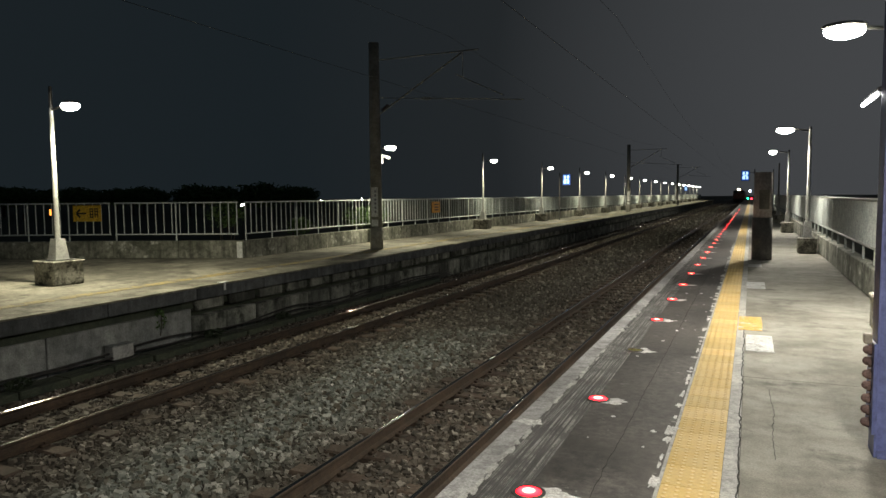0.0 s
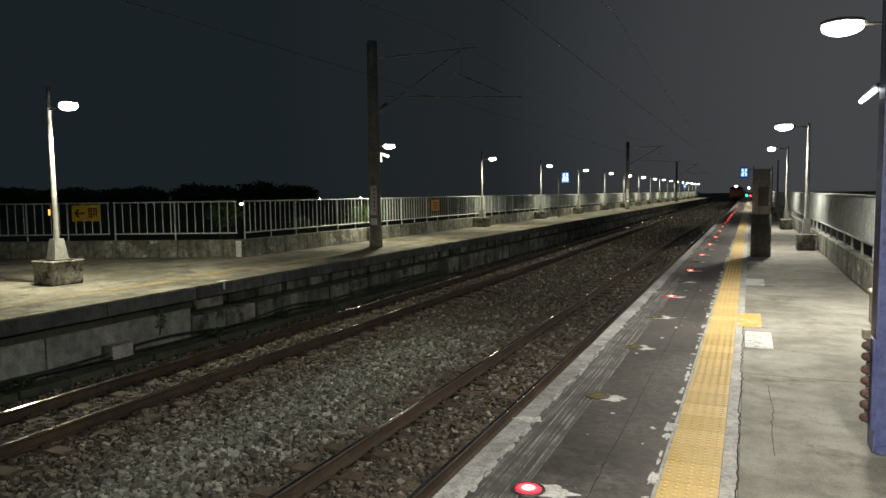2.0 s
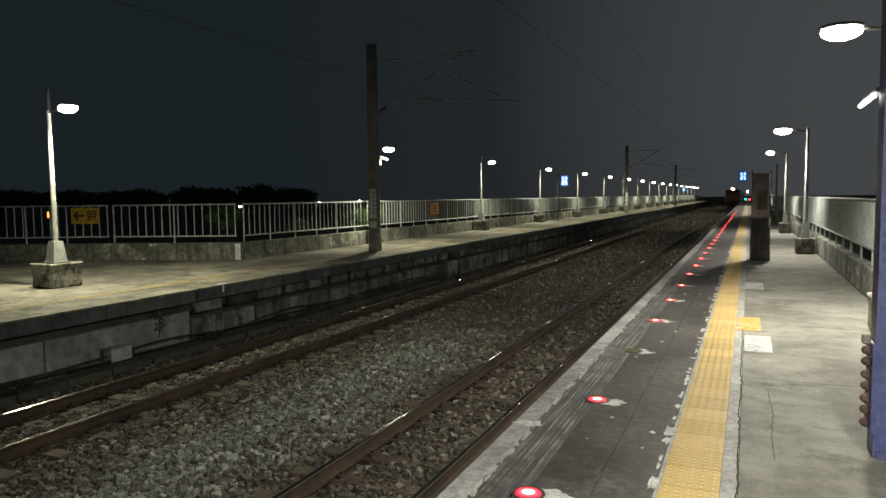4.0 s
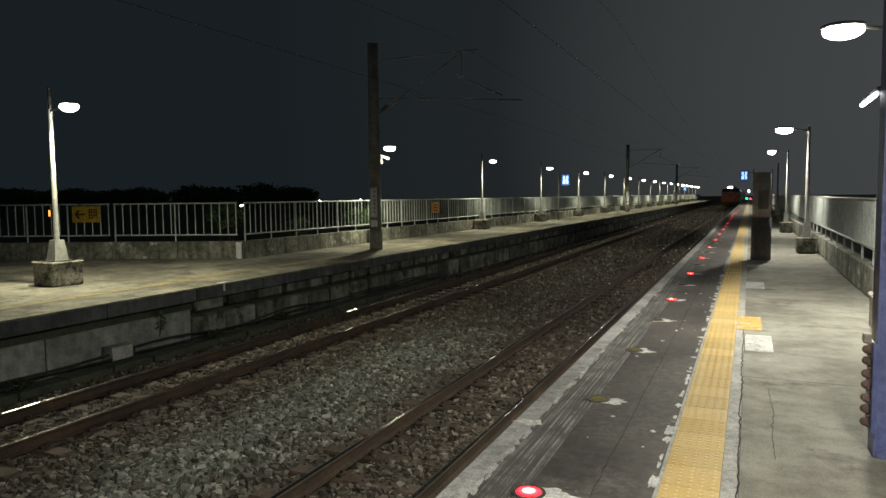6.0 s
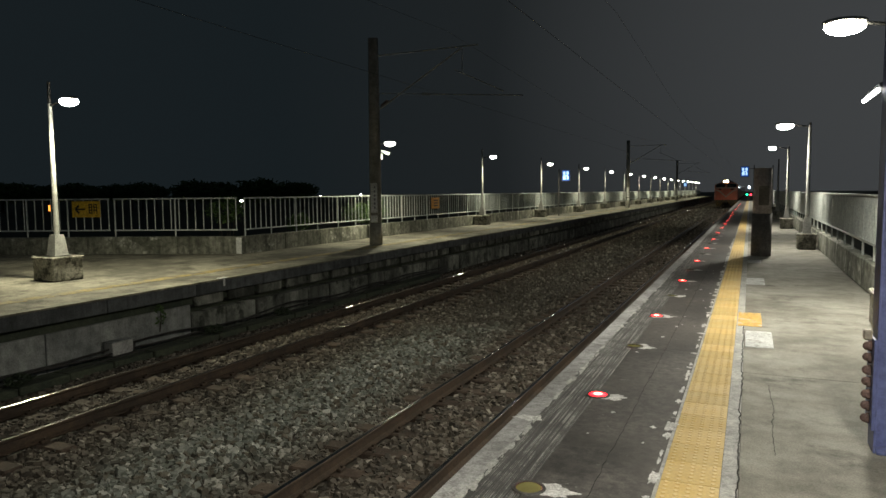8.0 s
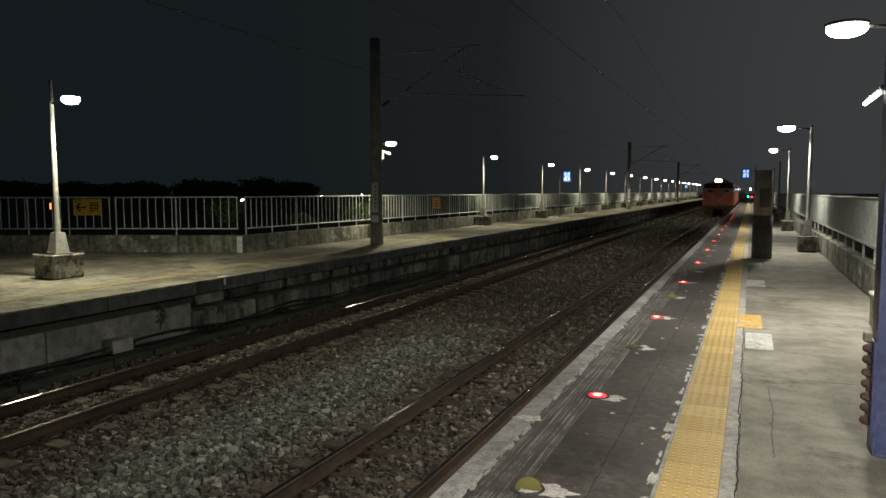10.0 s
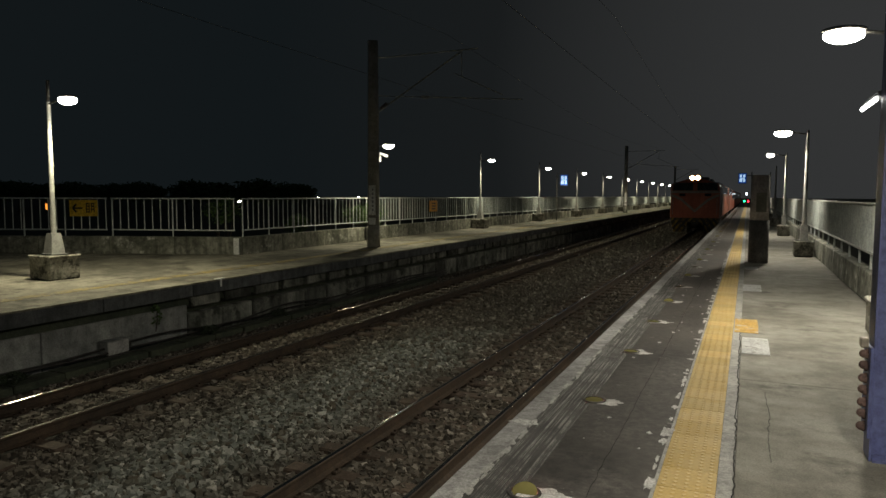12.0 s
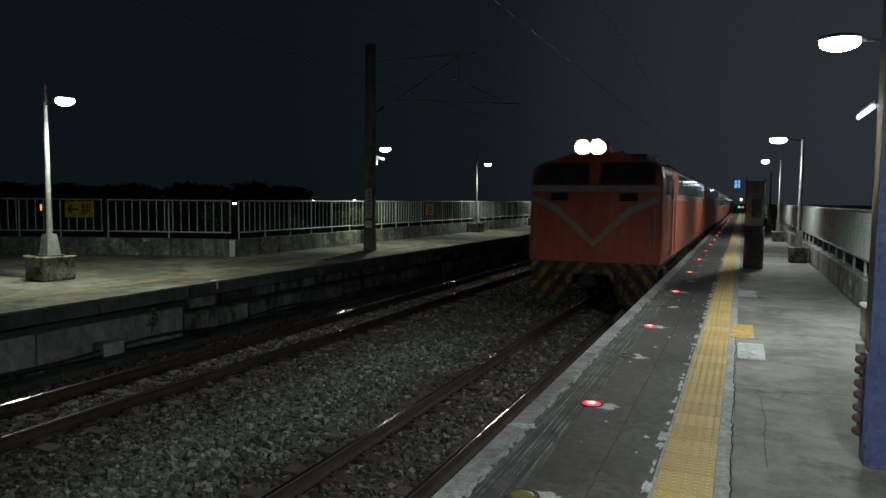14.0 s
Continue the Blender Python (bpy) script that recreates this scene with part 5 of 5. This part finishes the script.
    tube(bm, (-0.16, -0.5, -0.28), (0.16, -0.5, -0.28), 0.12, seg=10)
    part("coupler", bm, UNDER, t, "heavy dark knuckle coupler")
    for x in (-0.6, 0.6, -0.85, 0.85):
        pts = [(x, -0.08, -0.05), (x, -0.2, -0.2), (x, -0.22, -0.5), (x, -0.12, -0.62)]
        part("brake_hose", sweep(pts, 0.022), UNDER, t)
    for s in (-1, 1):
        part("handrail", tube(bmesh.new(), (s * 1.38, -0.06, 0.35), (s * 1.38, -0.06, 1.4), 0.014, seg=8), CREAM, t)
        # cab side: door, window, steps
        d = part("cab_door", boxed(s * (w + 0.004), 2.15, 1.22, 0.02, 0.66, 2.0, 0.004), ORANGE, t)
        part("door_window", boxed(s * (w + 0.012), 2.15, 1.86, 0.02, 0.46, 0.5, 0.003), WINDOW, d)
        part("cab_window", boxed(s * (w + 0.006), 1.1, 1.95, 0.02, 0.85, 0.46, 0.003), WINDOW, t)
        for y in (1.75, 2.55):
            part("handrail", tube(bmesh.new(), (s * (w + 0.05), y, 0.3), (s * (w + 0.05), y, 1.7), 0.014, seg=8), CREAM, t)
        part("cab_steps", boxed(s * 1.30, 2.15, -0.35, 0.25, 0.55, 0.5, 0.02), UNDER, t)
        # band of side panes
        f = part("side_frame", boxed(s * (w + 0.002), 10.4, 2.01, 0.016, 13.2, 0.62, 0.004), GALVANISED, t)
        for k in range(11):
            part("side_pane", boxed(s * (w + 0.010), 4.4 + 1.2 * k, 2.01, 0.016, 1.12, 0.54, 0.003), WINDOW, f, "reflective side pane")
        part("side_stripe", boxed(s * (w + 0.003), L / 2 + 0.3, 1.62, 0.012, L - 1.0, 0.09, 0.002), CREAM, t)
        part("sole_bar", boxed(s * 1.36, L / 2, 0.02, 0.12, L - 0.8, 0.2, 0.02), UNDER, t)
        for k in range(3):
            part("equipment_box", boxed(s * 1.0, 8.2 + 1.5 * k, -0.4, 0.6, 1.3, 0.6, 0.04), UNDER, t)
    part("roof_equipment", boxed(0, 6.0, 2.82, 1.2, 2.4, 0.25, 0.06), ROOF_GREY, t)
    part("roof_equipment", boxed(0, 13.0, 2.82, 1.2, 3.2, 0.25, 0.06), ROOF_GREY, t)
    bogie(t, 3.9)
    bogie(t, L - 3.9)
    return t


def coach():
    t = thing("passenger_coach", "orange and cream passenger coach with dark windows", "coach", "vehicles of the train")
    L, w = 20.0, 1.47
    part("body", body_shell(L, -0.05, 2.30, 2.70, w, 0.0), [ORANGE, ROOF_GREY], t)
    for s in (-1, 1):
        part("cream_band", boxed(s * (w + 0.003), L / 2, 1.55, 0.012, L - 0.5, 0.95, 0.002), CREAM, t)
        for k in range(8):
            fr = part("window_frame", boxed(s * (w + 0.010), 3.2 + 1.95 * k, 1.62, 0.016, 1.45, 0.78, 0.004), GALVANISED, t)
            part("pane", boxed(s * (w + 0.016), 3.2 + 1.95 * k, 1.62, 0.016, 1.34, 0.68, 0.003), WINDOW, fr)
        for y in (1.1, L - 1.1):
            d = part("coach_door", boxed(s * (w + 0.006), y, 1.05, 0.02, 0.8, 2.0, 0.004), ORANGE, t)
            part("door_window", boxed(s * (w + 0.014), y, 1.7, 0.016, 0.5, 0.6, 0.003), WINDOW, d)
        part("equipment_box", boxed(s * 0.95, L / 2, -0.45, 0.6, 4.5, 0.6, 0.04), UNDER, t)
    part("gangway", boxed(0, -0.2, 1.0, 1.1, 0.4, 2.1, 0.05), UNDER, t)
    bogie(t, 3.2, 0.43, 1.05)
    bogie(t, L - 3.2, 0.43, 1.05)
    return t


TRAIN = []


def train():
    first = locomotive(True, "orange electric locomotive with cream chevron and bright headlight")
    TRAIN.append((first, 0.0))
    second = locomotive(False, "second orange locomotive coupled behind the first, unlit")
    TRAIN.append((second, 20.3))
    c = coach()
    TRAIN.append((c, 40.9))
    for k in range(1, 6):
        TRAIN.append((copy_thing(c, Matrix()), 40.9 + 20.7 * k))


land()
track_bed()
stones()
near_platform()
far_platform()
railings()
lamps()
masts()
signs()
display(-11.42, 46.3, Z_LEFT, 2.62, -0.5, "lit blue platform display on a thin pole")
display(-0.40, 55, 0, 2.87, 0.62, "lit blue platform display over the near platform")
display(-11.4, 140, Z_LEFT, 2.62, -0.5, "lit blue platform display on a thin pole")
far_signals()
blue_column()
train()
warning_lights()
crack()
flakes()
painted_marks()
wall_clutter()
greenery()
track("track_near", TRACK_NEAR, "rusty running rails on dusty sleepers beside the near platform")
track("track_far", TRACK_FAR, "rusty running rails on dusty sleepers beside the far platform")
tactile_strip()


def blink_rows(spans):
    """Half a turn of the lens at each change, within a tenth of a second."""
    rows, angle = [], 180
    if spans[0][0] <= 0:
        angle = 360
    rows.append((0.0, angle))
    changes = sorted(c for a, b in spans for c in (a, b) if 0 < c < 13.9)
    for c in changes:
        for k in range(4):
            rows.append((c + k / 30, angle + 60 * k))
        angle += 180
    rows.append((14.0, angle))
    return [(t, pose(0, 0, 0.005, rx=a % 360)) for t, a in rows]


def motions():
    # the train runs in along the near track
    run = [(0, 219.0), (3, 178.5), (5.5, 143.5), (8, 108.0), (10.5, 71.6), (12, 48.6), (13, 32.2), (14, 16.1)]
    for v, behind in TRAIN:
        walk(v, [(t, pose(TRACK_NEAR, y + behind, 0)) for t, y in run])
    # two sets of warning lights, each with its own beat; the first lamp goes out a little early
    first = [(-0.6, 0.42), (1.65, 2.70), (3.8, 4.88), (5.86, 7.03), (8.12, 9.2), (10.25, 11.38), (12.65, 13.28)]
    even = [(a, b + 0.2) for a, b in first]
    odd = [(-0.7, 0.02), (0.70, 1.52), (2.16, 2.88), (3.60, 4.35), (5.05, 5.82), (6.37, 7.16), (7.88, 8.66), (9.36, 10.12), (10.8, 11.58), (12.18, 12.86), (13.48, 14.4)]
    for spans, group in ((first, LENSES["first"]), (even, LENSES["even"]), (odd, LENSES["odd"])):
        rows = blink_rows(spans)
        for o in group:
            walk(o, rows)


motions()
